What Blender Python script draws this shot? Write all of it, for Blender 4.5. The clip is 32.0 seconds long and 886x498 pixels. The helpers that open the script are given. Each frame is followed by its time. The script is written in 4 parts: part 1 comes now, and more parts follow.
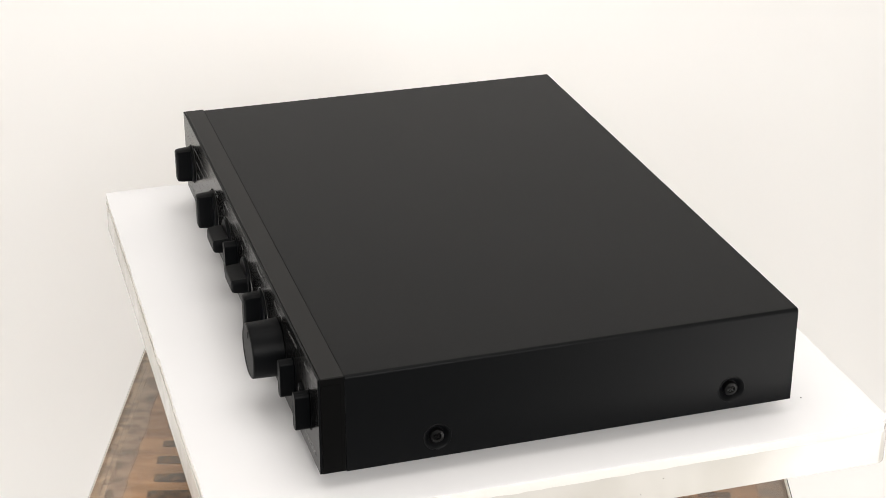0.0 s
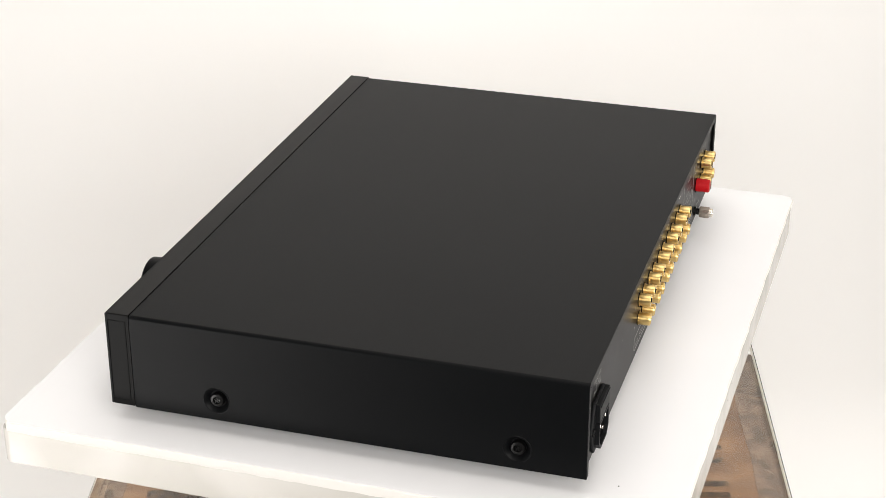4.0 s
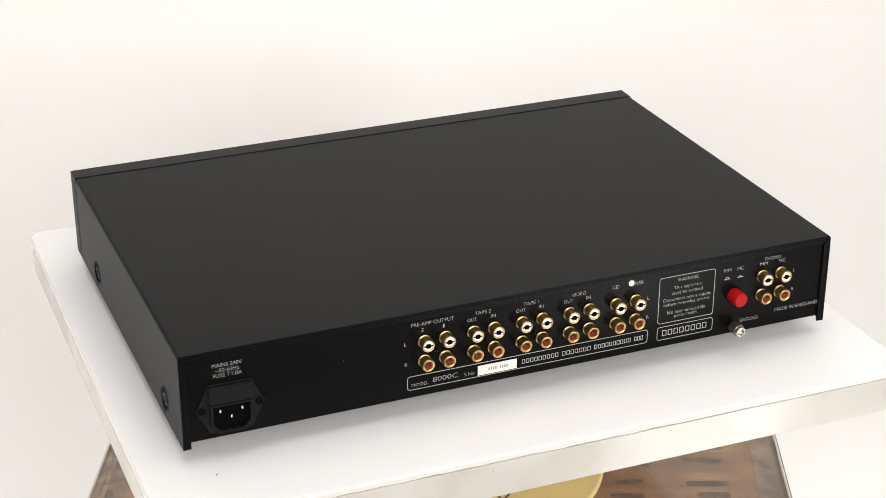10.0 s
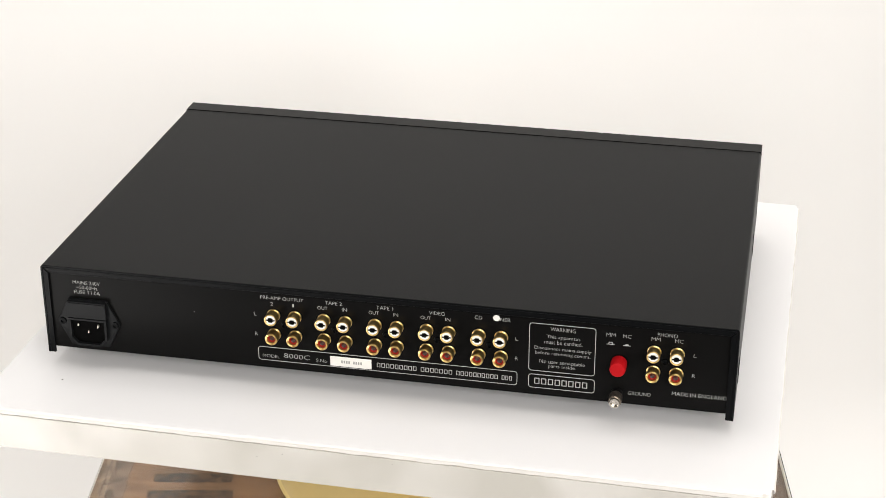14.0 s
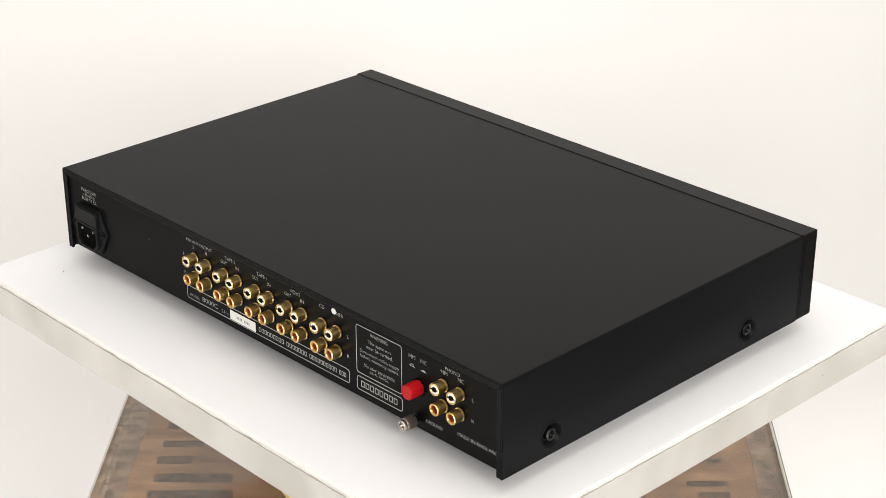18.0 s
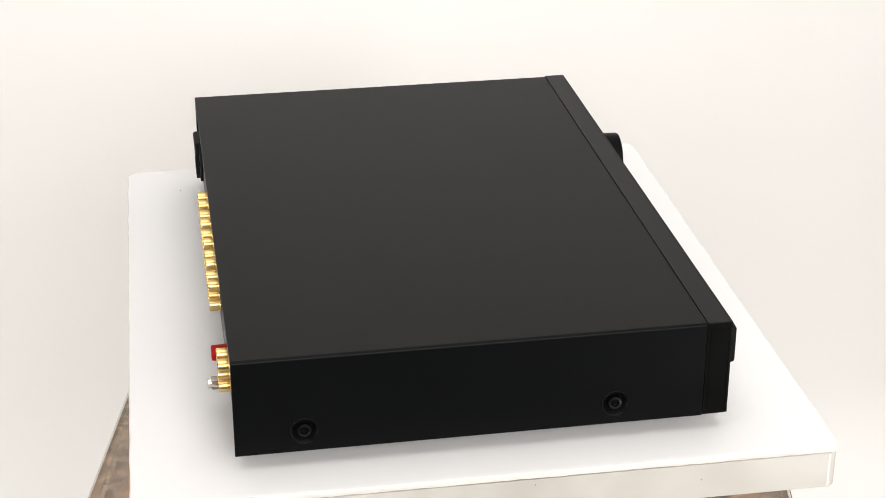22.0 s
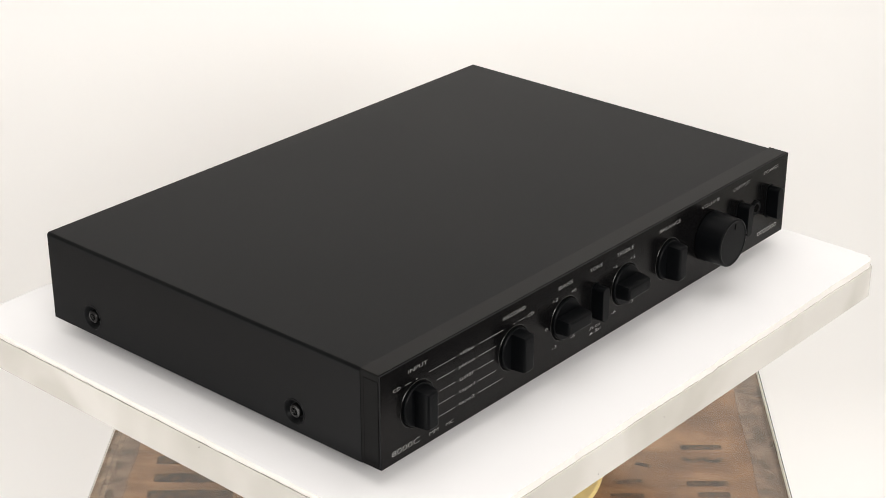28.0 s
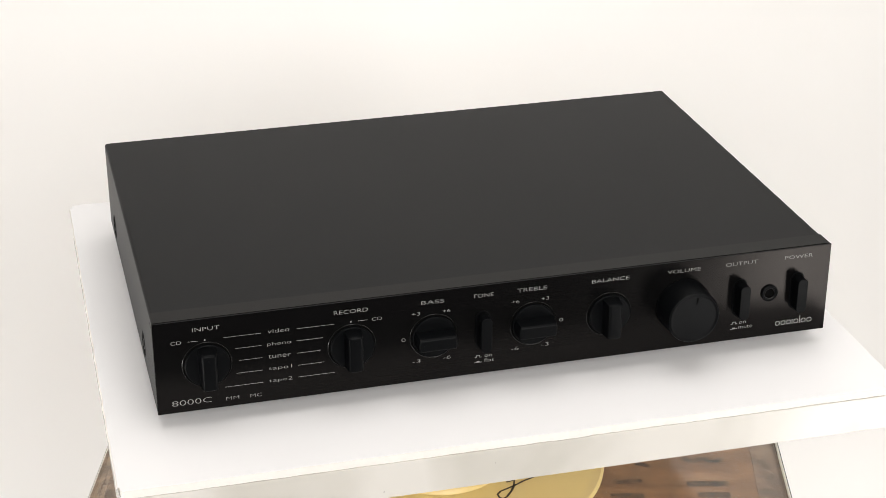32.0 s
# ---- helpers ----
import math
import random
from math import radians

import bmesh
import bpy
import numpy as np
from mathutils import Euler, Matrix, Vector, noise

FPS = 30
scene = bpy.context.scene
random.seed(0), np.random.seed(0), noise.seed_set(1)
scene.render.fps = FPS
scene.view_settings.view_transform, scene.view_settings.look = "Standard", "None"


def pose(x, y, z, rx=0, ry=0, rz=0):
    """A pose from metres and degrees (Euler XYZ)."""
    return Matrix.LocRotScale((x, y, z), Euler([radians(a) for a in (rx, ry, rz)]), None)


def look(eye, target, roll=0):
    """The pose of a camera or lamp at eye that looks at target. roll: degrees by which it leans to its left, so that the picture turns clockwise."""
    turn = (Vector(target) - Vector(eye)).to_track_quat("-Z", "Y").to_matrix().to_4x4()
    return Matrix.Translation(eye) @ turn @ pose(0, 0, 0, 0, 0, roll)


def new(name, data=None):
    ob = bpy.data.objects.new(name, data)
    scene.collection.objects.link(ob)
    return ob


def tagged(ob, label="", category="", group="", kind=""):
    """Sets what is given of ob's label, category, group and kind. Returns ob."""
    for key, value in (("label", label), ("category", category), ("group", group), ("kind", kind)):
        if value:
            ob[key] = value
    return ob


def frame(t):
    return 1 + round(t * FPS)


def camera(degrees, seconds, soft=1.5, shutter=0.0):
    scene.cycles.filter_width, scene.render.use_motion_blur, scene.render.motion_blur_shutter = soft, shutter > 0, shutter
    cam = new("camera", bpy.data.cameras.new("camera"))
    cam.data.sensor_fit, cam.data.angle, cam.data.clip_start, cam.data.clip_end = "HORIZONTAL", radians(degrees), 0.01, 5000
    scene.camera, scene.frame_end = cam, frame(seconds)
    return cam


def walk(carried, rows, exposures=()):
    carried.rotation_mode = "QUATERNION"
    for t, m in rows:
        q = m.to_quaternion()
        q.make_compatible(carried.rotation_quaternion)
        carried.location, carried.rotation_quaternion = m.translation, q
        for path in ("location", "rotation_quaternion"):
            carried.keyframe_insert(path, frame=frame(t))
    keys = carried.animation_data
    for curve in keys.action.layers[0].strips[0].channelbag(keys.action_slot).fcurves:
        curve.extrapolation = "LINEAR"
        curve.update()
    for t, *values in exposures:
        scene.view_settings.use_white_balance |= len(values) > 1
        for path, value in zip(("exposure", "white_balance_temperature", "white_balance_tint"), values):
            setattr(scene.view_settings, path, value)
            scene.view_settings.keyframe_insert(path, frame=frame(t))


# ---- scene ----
SECONDS = 32.0
BASE = 0.775            # height of the amplifier's lower edge over the floor
cam = camera(27.914, SECONDS, soft=0.7)
EYE = (0.0, -1.13765, BASE + 0.55871)
CAM_POSE = Matrix.Translation(EYE) @ pose(0, 0, 0, 0, 0, -0.127) @ pose(0, 0, 0, 90 - 25.258, 0, 0)
walk(cam, [(0.0, CAM_POSE), (SECONDS, CAM_POSE)])

# the turntable's speed is nearly even: degrees at 0 s, degrees a second, and small unevenness
TURN_START, TURN_RATE = 287.17, -8.5062
UNEVEN = [(0, -0.10), (2, -0.28), (4, -0.25), (7, 0.10), (10, 0.02), (13, 0.22), (16, 0.05), (19, -0.06), (23, -0.50), (26, -0.10), (28, 0.16), (32, -0.10)]


def turn_at(t):
    return TURN_START + TURN_RATE * t + float(np.interp(t, [a for a, b in UNEVEN], [b for a, b in UNEVEN]))


# ---------------------------------------------------------------- light
world = bpy.data.worlds.new("world")
world.use_nodes = True
scene.world = world
world.node_tree.nodes["Background"].inputs[0].default_value = (1.0, 0.97, 0.93, 1)
world.node_tree.nodes["Background"].inputs[1].default_value = 0.15
scene.view_settings.exposure = -0.70


def area_lamp(name, at, target, sx, sy, watts, colour):
    data = bpy.data.lights.new(name, "AREA")
    data.shape, data.size, data.size_y = "RECTANGLE", sx, sy
    data.energy, data.color = watts, colour
    ob = new(name, data)
    ob.matrix_world = look(at, target)
    return ob


WARM = (1.0, 0.970, 0.938)
area_lamp("ceiling_light", (0.0, -0.30, 2.62), (0.0, -0.30, 0.0), 1.60, 1.60, 36.0, WARM)
# broad unseen light added behind the camera to fill board and backdrop
area_lamp("front_light", (0.62, -2.64, 2.00), (0.55, 0.8, 0.75), 2.2, 1.1, 134.0, WARM)
area_lamp("low_side_light", (-0.77, -0.65, 0.48), (0.0, 0.0, 0.70), 0.40, 0.42, 8.0, WARM)
# unseen lamp added low on the right to put a stripe in the face plate
area_lamp("low_side_light", (0.650, -0.535, 0.45), (0.0, 0.0, 0.80), 0.125, 0.36, 3.5, WARM)
area_lamp("floor_softbox_light", (-1.10, -0.28, 0.26), (0.0, -0.28, 0.70), 0.95, 0.45, 1.2, (1.0, 0.90, 0.83))


# ---------------------------------------------------------------- materials
def mat(name, colour, rough=0.5, metal=0.0, vary=0.0, scale=40.0, bump=0.0, bump_scale=400.0, rough_vary=0.0, coat=0.0, spec=0.5, stretch=(1, 1, 1)):
    """A surface with large blotches (scale per metre), fine relief (bump_scale per metre) and varied gloss."""
    m = bpy.data.materials.new(name)
    m.use_nodes = True
    nt = m.node_tree
    b = nt.nodes["Principled BSDF"]
    b.inputs["Base Color"].default_value = (*colour, 1)
    b.inputs["Roughness"].default_value = rough
    b.inputs["Metallic"].default_value = metal
    b.inputs["Specular IOR Level"].default_value = spec
    b.inputs["Coat Weight"].default_value = coat
    co = nt.nodes.new("ShaderNodeTexCoord")
    mp = nt.nodes.new("ShaderNodeMapping")
    mp.inputs["Scale"].default_value = stretch
    nt.links.new(co.outputs["Object"], mp.inputs["Vector"])
    if vary or rough_vary:
        n = nt.nodes.new("ShaderNodeTexNoise")
        n.inputs["Scale"].default_value, n.inputs["Detail"].default_value = scale, 6
        nt.links.new(mp.outputs[0], n.inputs["Vector"])
        if vary:
            mix = nt.nodes.new("ShaderNodeMix")
            mix.data_type = "RGBA"
            mix.inputs[6].default_value = (*[c * (1 - vary) for c in colour], 1)
            mix.inputs[7].default_value = (*[min(1, c * (1 + vary)) for c in colour], 1)
            nt.links.new(n.outputs["Fac"], mix.inputs[0])
            nt.links.new(mix.outputs[2], b.inputs["Base Color"])
        if rough_vary:
            r = nt.nodes.new("ShaderNodeMapRange")
            r.inputs[3].default_value, r.inputs[4].default_value = max(0.02, rough - rough_vary), min(1, rough + rough_vary)
            nt.links.new(n.outputs["Fac"], r.inputs[0])
            nt.links.new(r.outputs[0], b.inputs["Roughness"])
    if bump:
        n2 = nt.nodes.new("ShaderNodeTexNoise")
        n2.inputs["Scale"].default_value, n2.inputs["Detail"].default_value = bump_scale, 3
        nt.links.new(mp.outputs[0], n2.inputs["Vector"])
        bm_ = nt.nodes.new("ShaderNodeBump")
        bm_.inputs["Strength"].default_value, bm_.inputs["Distance"].default_value = bump, 0.001
        nt.links.new(n2.outputs["Fac"], bm_.inputs["Height"])
        nt.links.new(bm_.outputs[0], b.inputs["Normal"])
    return m


def glass(name, colour, ior, rough):
    m = mat(name, colour, rough, rough_vary=rough * 0.6, scale=60)
    b = m.node_tree.nodes["Principled BSDF"]
    b.inputs["Transmission Weight"].default_value = 1.0
    b.inputs["IOR"].default_value = ior
    return m


M_WALL = mat("white_wall_paint", (0.85, 0.845, 0.832), 0.75, vary=0.015, scale=2.5, bump=0.03, bump_scale=180)
M_WALL_DIM = mat("brown_grey_paint", (0.22, 0.20, 0.18), 0.8, vary=0.05, scale=3)
M_WALL_GREY = mat("light_grey_paint", (0.81, 0.80, 0.78), 0.8, vary=0.03, scale=3)
# the unlit room behind the camera, its darkness put into the wall's colour
M_WALL_DARK = mat("unlit_room_tone", (0.03, 0.028, 0.026), 0.8, vary=0.05, scale=3)
M_DARK_FLOOR = mat("dark_floor_tone", (0.03, 0.029, 0.028), 0.9, vary=0.2, scale=12, bump=0.4, bump_scale=300)
M_BOARD = mat("white_board_face", (0.79, 0.787, 0.795), 0.6, vary=0.02, scale=14, bump=0.05, bump_scale=500)
# cream torn edge, toned down further to offset the light on upright sides
M_BOARD_EDGE = mat("torn_board_edge", (0.70, 0.675, 0.64), 0.75, vary=0.05, scale=60, bump=0.2, bump_scale=900)
M_ACRYLIC = glass("acrylic_painted_reflections", (0.80, 0.785, 0.755), 1.49, 0.20)


def cloudy(m, low, high, scale, detail):
    """Uneven tone from low to high in soft patches (scale per metre)."""
    nt = m.node_tree
    co = nt.nodes.new("ShaderNodeTexCoord")
    n = nt.nodes.new("ShaderNodeTexNoise")
    n.inputs["Scale"].default_value, n.inputs["Detail"].default_value, n.inputs["Distortion"].default_value = scale, detail, 0.4
    r = nt.nodes.new("ShaderNodeValToRGB")
    r.color_ramp.elements[0].position, r.color_ramp.elements[0].color = 0.38, (*low, 1)
    r.color_ramp.elements[1].position, r.color_ramp.elements[1].color = 0.62, (*high, 1)
    nt.links.new(co.outputs["Object"], n.inputs["Vector"])
    nt.links.new(n.outputs["Fac"], r.inputs[0])
    nt.links.new(r.outputs[0], m.node_tree.nodes["Principled BSDF"].inputs["Base Color"])


# pale diffuse tone and patches paint in the reflections seen inside the clear slab
M_ACRYLIC.node_tree.nodes["Principled BSDF"].inputs["Transmission Weight"].default_value = 0.30
M_ACRYLIC.node_tree.nodes["Principled BSDF"].inputs["Specular IOR Level"].default_value = 0.2
cloudy(M_ACRYLIC, (0.65, 0.625, 0.57), (0.79, 0.765, 0.72), 13, 2)
M_GLASS = glass("clear_cover_sheet", (0.96, 0.955, 0.93), 1.30, 0.025)
# pale colour for the bright line that light makes along the clear edge
M_EDGE_GLINT = mat("pale_edge_glint", (0.60, 0.565, 0.51), 0.40, vary=0.3, scale=90, bump=0.1, bump_scale=700)
M_CASE = mat("black_powder_coat", (0.0030, 0.0033, 0.0037), 0.38, vary=0.05, scale=14, bump=0.09, bump_scale=2100, rough_vary=0.02, spec=0.074)
M_PANEL = mat("black_anodised_panel", (0.0026, 0.0026, 0.0027), 0.20, spec=0.095, vary=0.1, scale=20, bump=0.04, bump_scale=1500, rough_vary=0.04, stretch=(0.03, 1, 1))
M_PANEL.node_tree.nodes["Principled BSDF"].inputs["Specular Tint"].default_value = (1.0, 0.90, 0.84, 1)
M_EXTRUSION = mat("black_satin_extrusion", (0.0060, 0.0058, 0.0056), 0.42, vary=0.08, scale=20, spec=0.11, bump=0.03, bump_scale=1800, stretch=(0.06, 1, 1))
M_END = mat("black_end_plate", (0.003, 0.003, 0.003), 0.35, vary=0.08, scale=20, spec=0.05, bump=0.03, bump_scale=1800)
M_BACK = mat("black_back_panel", (0.0046, 0.0045, 0.0044), 0.32, vary=0.08, scale=25, spec=0.042, bump=0.015, bump_scale=2200, rough_vary=0.04)
M_KNOB = mat("black_knob_plastic", (0.0018, 0.0021, 0.0025), 0.42, spec=0.07, vary=0.12, scale=90, bump=0.06, bump_scale=1600)
M_RIM = mat("black_countersunk_rim", (0.004, 0.004, 0.004), 0.22, spec=0.35, vary=0.1, scale=90)
# near-black that paints in the shade of flat holes, wells and gaps
M_GROOVE = mat("black_gap", (0.0012, 0.0012, 0.0012), 0.8, spec=0.05)
M_RUBBER = mat("black_rubber", (0.012, 0.012, 0.012), 0.8, vary=0.1, scale=80)
M_IEC = mat("black_inlet_plastic", (0.0055, 0.006, 0.0066), 0.5, spec=0.14, vary=0.1, scale=90, bump=0.08, bump_scale=1600)
M_PRINT = mat("pale_grey_print", (0.37, 0.37, 0.36), 0.6, vary=0.12, scale=700)
M_PRINT_FRONT = mat("dim_grey_print", (0.23, 0.23, 0.226), 0.6, vary=0.15, scale=700)
M_GOLD = mat("gold_plate", (0.76, 0.55, 0.225), 0.32, 1.0, vary=0.1, scale=200, rough_vary=0.06)
M_NICKEL = mat("nickel_plate", (0.62, 0.58, 0.52), 0.28, 1.0, vary=0.1, scale=200, rough_vary=0.06)
M_NUT = mat("dull_nickel", (0.30, 0.26, 0.22), 0.42, 1.0, vary=0.15, scale=200, rough_vary=0.08)
M_STEEL = mat("blackened_screw_steel", (0.018, 0.018, 0.018), 0.34, 0.9, vary=0.15, scale=300)
M_WHITE_INS = mat("white_insulator", (0.80, 0.79, 0.74), 0.4, vary=0.05, scale=200)
# deeper red with the shade down the bore put into its colour
M_RED_HOLE = mat("dark_red_bore", (0.03, 0.0015, 0.0012), 0.5, vary=0.1, scale=200)
M_RED_INS = mat("red_insulator", (0.23, 0.007, 0.003), 0.6, spec=0.15, vary=0.1, scale=200)
M_RED = mat("red_button_plastic", (0.36, 0.004, 0.007), 0.5, spec=0.15, vary=0.06, scale=120)
M_LABEL = mat("white_paper_label", (0.72, 0.71, 0.67), 0.6, vary=0.04, scale=120)
M_INK = mat("grey_ink", (0.28, 0.28, 0.27), 0.7, vary=0.1, scale=500)
M_YELLOW = mat("cream_yellow_enamel", (0.80, 0.62, 0.26), 0.38, vary=0.06, scale=18, rough_vary=0.06)
M_LINE = mat("dark_brown_line", (0.05, 0.032, 0.012), 0.6, vary=0.2, scale=200)
M_TIN = mat("grey_tin_edging", (0.120, 0.080, 0.055), 0.55, 0.0, vary=0.75, scale=42, bump=0.05, bump_scale=160, rough_vary=0.1)
M_STENCIL = mat("black_stencil_ink", (0.075, 0.048, 0.030), 0.75, vary=0.75, scale=110)
M_REFRACTION = mat("brown_refraction_tone", (0.24, 0.16, 0.105), 0.5, vary=0.5, scale=60, bump=0.1, bump_scale=300)
cloudy(M_TIN, (0.110, 0.070, 0.046), (0.270, 0.185, 0.128), 75, 6)
cloudy(M_STENCIL, (0.045, 0.030, 0.020), (0.150, 0.088, 0.050), 160, 6)
cloudy(M_REFRACTION, (0.12, 0.078, 0.05), (0.36, 0.25, 0.165), 120, 5)
M_DUST = mat("pale_dust", (0.75, 0.72, 0.66), 0.9, vary=0.1, scale=300)
M_SPECK = mat("dark_speck", (0.03, 0.028, 0.025), 0.8, vary=0.1, scale=300)


def plywood():
    m = mat("aged_plywood", (0.30, 0.185, 0.105), 0.6, bump=0.25, bump_scale=260, stretch=(0.25, 1, 1))
    nt = m.node_tree
    b = nt.nodes["Principled BSDF"]
    co = nt.nodes.new("ShaderNodeTexCoord")
    mp = nt.nodes.new("ShaderNodeMapping")
    mp.inputs["Scale"].default_value = (3, 22, 10)
    n = nt.nodes.new("ShaderNodeTexNoise")
    n.inputs["Scale"].default_value, n.inputs["Detail"].default_value, n.inputs["Distortion"].default_value = 1.6, 8, 0.8
    n2 = nt.nodes.new("ShaderNodeTexNoise")
    n2.inputs["Scale"].default_value, n2.inputs["Detail"].default_value, n2.inputs["Roughness"].default_value = 24, 9, 0.68
    r = nt.nodes.new("ShaderNodeValToRGB")
    r.color_ramp.elements[0].position, r.color_ramp.elements[0].color = 0.32, (0.200, 0.105, 0.050, 1)
    r.color_ramp.elements[1].position, r.color_ramp.elements[1].color = 0.68, (0.430, 0.245, 0.125, 1)
    mix = nt.nodes.new("ShaderNodeMix")
    mix.data_type, mix.blend_type = "RGBA", "MULTIPLY"
    mix.inputs[0].default_value = 0.8
    r2 = nt.nodes.new("ShaderNodeValToRGB")
    r2.color_ramp.elements[0].position, r2.color_ramp.elements[0].color = 0.40, (0.46, 0.41, 0.37, 1)
    r2.color_ramp.elements[1].position, r2.color_ramp.elements[1].color = 0.60, (1, 1, 1, 1)
    nt.links.new(co.outputs["Object"], mp.inputs[0])
    nt.links.new(mp.outputs[0], n.inputs["Vector"])
    nt.links.new(co.outputs["Object"], n2.inputs["Vector"])
    nt.links.new(n.outputs["Fac"], r.inputs[0])
    nt.links.new(n2.outputs["Fac"], r2.inputs[0])
    nt.links.new(r.outputs[0], mix.inputs[6])
    nt.links.new(r2.outputs[0], mix.inputs[7])
    nt.links.new(mix.outputs[2], b.inputs["Base Color"])
    return m


M_WOOD = plywood()


# ---------------------------------------------------------------- mesh helpers
def flat_weighted(bm):
    """Corner normals weighted by area, so that large faces stay flat beside their rounded edges."""
    bm.normal_update()
    area = {f: f.calc_area() + 1e-14 for f in bm.faces}
    out = []
    for f in bm.faces:
        for lp in f.loops:
            v, seen, todo, total = lp.vert, {f}, [f], Vector()
            while todo:
                g = todo.pop()
                total += g.normal * area[g]
                for e in g.edges:
                    if e.smooth and v in e.verts:
                        for k in e.link_faces:
                            if k not in seen:
                                seen.add(k)
                                todo.append(k)
            out.append(total.normalized() if total.length > 1e-18 else f.normal.copy())
    return out


def mesh_of(name, bm, material, smooth=None):
    """A mesh from a bmesh; smooth: the angle in degrees over which edges stay sharp."""
    bmesh.ops.recalc_face_normals(bm, faces=bm.faces)
    if smooth is not None:
        for f in bm.faces:
            f.smooth = True
        for e in bm.edges:
            if len(e.link_faces) == 2 and e.calc_face_angle(0) > radians(smooth):
                e.smooth = False
    normals = flat_weighted(bm) if smooth is not None else None
    me = bpy.data.meshes.new(name)
    bm.to_mesh(me)
    bm.free()
    if normals:
        me.normals_split_custom_set(normals)
    me.materials.append(material)
    return me


def part(name, bm, material, parent, label="", m=None, smooth=35):
    me = bm if isinstance(bm, bpy.types.Mesh) else mesh_of(name, bm, material, smooth)
    ob = new(name, me)
    ob.parent = parent
    if m is not None:
        ob.matrix_basis = m
    if label:
        tagged(ob, label)
    return ob


def empty(name, m=None):
    ob = new(name)
    ob.empty_display_size = 0.05
    if m is not None:
        ob.matrix_basis = m
    return ob


def box(x0, x1, y0, y1, z0, z1, bevel=0.0, seg=2):
    bm = bmesh.new()
    bmesh.ops.create_cube(bm, size=1.0)
    for v in bm.verts:
        v.co = Vector((x0 if v.co.x < 0 else x1, y0 if v.co.y < 0 else y1, z0 if v.co.z < 0 else z1))
    if bevel:
        bmesh.ops.bevel(bm, geom=bm.edges[:], offset=bevel, segments=seg, profile=0.5, affect="EDGES")
    return bm


def prism(outline, lo, hi, axis="y", bevel=0.0, seg=2):
    """A closed outline of (a, b) pushed along an axis: 'y' takes (x, z), 'z' takes (x, y)."""
    bm = bmesh.new()

    def at(a, b, c):
        return (a, c, b) if axis == "y" else (a, b, c)
    lower = [bm.verts.new(at(a, b, lo)) for a, b in outline]
    upper = [bm.verts.new(at(a, b, hi)) for a, b in outline]
    n = len(outline)
    bm.faces.new(lower)
    bm.faces.new(upper[::-1])
    for i in range(n):
        bm.faces.new((lower[i], upper[i], upper[(i + 1) % n], lower[(i + 1) % n]))
    if bevel:
        bmesh.ops.recalc_face_normals(bm, faces=bm.faces)
        edges = [e for e in bm.edges if e.calc_face_angle(0) > radians(40)]
        bmesh.ops.bevel(bm, geom=edges, offset=bevel, segments=seg, profile=0.5, affect="EDGES")
    return bm


def lathe(profile, n=32):
    """A body turned about -y: profile of (radius, reach), reach counted towards -y."""
    bm = bmesh.new()
    rings = []
    for r, h in profile:
        if r < 1e-7:
            rings.append([bm.verts.new((0, -h, 0))])
        else:
            rings.append([bm.verts.new((r * math.cos(2 * math.pi * i / n), -h, r * math.sin(2 * math.pi * i / n))) for i in range(n)])
    for a, b in zip(rings, rings[1:]):
        for i in range(n):
            j = (i + 1) % n
            if len(a) == 1 and len(b) == 1:
                continue
            if len(a) == 1:
                bm.faces.new((a[0], b[i], b[j]))
            elif len(b) == 1:
                bm.faces.new((a[i], a[j], b[0]))
            else:
                bm.faces.new((a[i], a[j], b[j], b[i]))
    return bm


def arc(cx, cy, r, a0, a1, n):
    return [(cx + r * math.cos(radians(a0 + (a1 - a0) * i / n)), cy + r * math.sin(radians(a0 + (a1 - a0) * i / n))) for i in range(n + 1)]


def rounded(x0, x1, y0, y1, r, n=5):
    return arc(x1 - r, y1 - r, r, 0, 90, n) + arc(x0 + r, y1 - r, r, 90, 180, n) + arc(x0 + r, y0 + r, r, 180, 270, n) + arc(x1 - r, y0 + r, r, 270, 360, n)


def ring_outline(outer, inner, depth):
    """A flat raised frame between two outlines with as many points, in x and z, standing proud towards -y."""
    bm = bmesh.new()
    loops = [[bm.verts.new((a, y, b)) for a, b in o] for o, y in ((outer, 0), (outer, -depth), (inner, -depth), (inner, 0))]
    n = len(outer)
    for k in range(3):
        for i in range(n):
            j = (i + 1) % n
            bm.faces.new((loops[k][i], loops[k][j], loops[k + 1][j], loops[k + 1][i]))
    return bm


# ---------------------------------------------------------------- the room
floor_bm = bmesh.new()
# a seamless white sweep: floor, cove, wall
path = [(-3.2, 0.0)] + [(0.65 + 0.2 * math.sin(radians(a)), 0.2 - 0.2 * math.cos(radians(a))) for a in range(0, 91, 6)] + [(0.85, 2.7)]
prev = None
for y, z in path:
    row = [floor_bm.verts.new((x, y, z)) for x in (-2.4, 1.8)]
    if prev:
        floor_bm.faces.new((prev[0], prev[1], row[1], row[0]))
    prev = row
sweep = new("backdrop", mesh_of("backdrop", floor_bm, M_WALL, 60))
tagged(sweep, "plain white seamless wall and floor behind the stand", "backdrop", kind="structure")
# unseen dark floor pieces, added so the black panels reflect something dark
dark_floor = new("floor", mesh_of("floor", box(-2.4, 1.8, -3.2, -0.25, 0.0, 0.003), M_DARK_FLOOR))
tagged(dark_floor, "added dark floor behind the camera, out of view", "floor", kind="structure")
dark_floor = new("floor_strip", mesh_of("floor_strip", box(0.32, 1.8, -0.249, 0.58, 0.0, 0.003), M_DARK_FLOOR))
tagged(dark_floor, "added dark floor strip beside the stand, out of view", "floor", kind="structure")
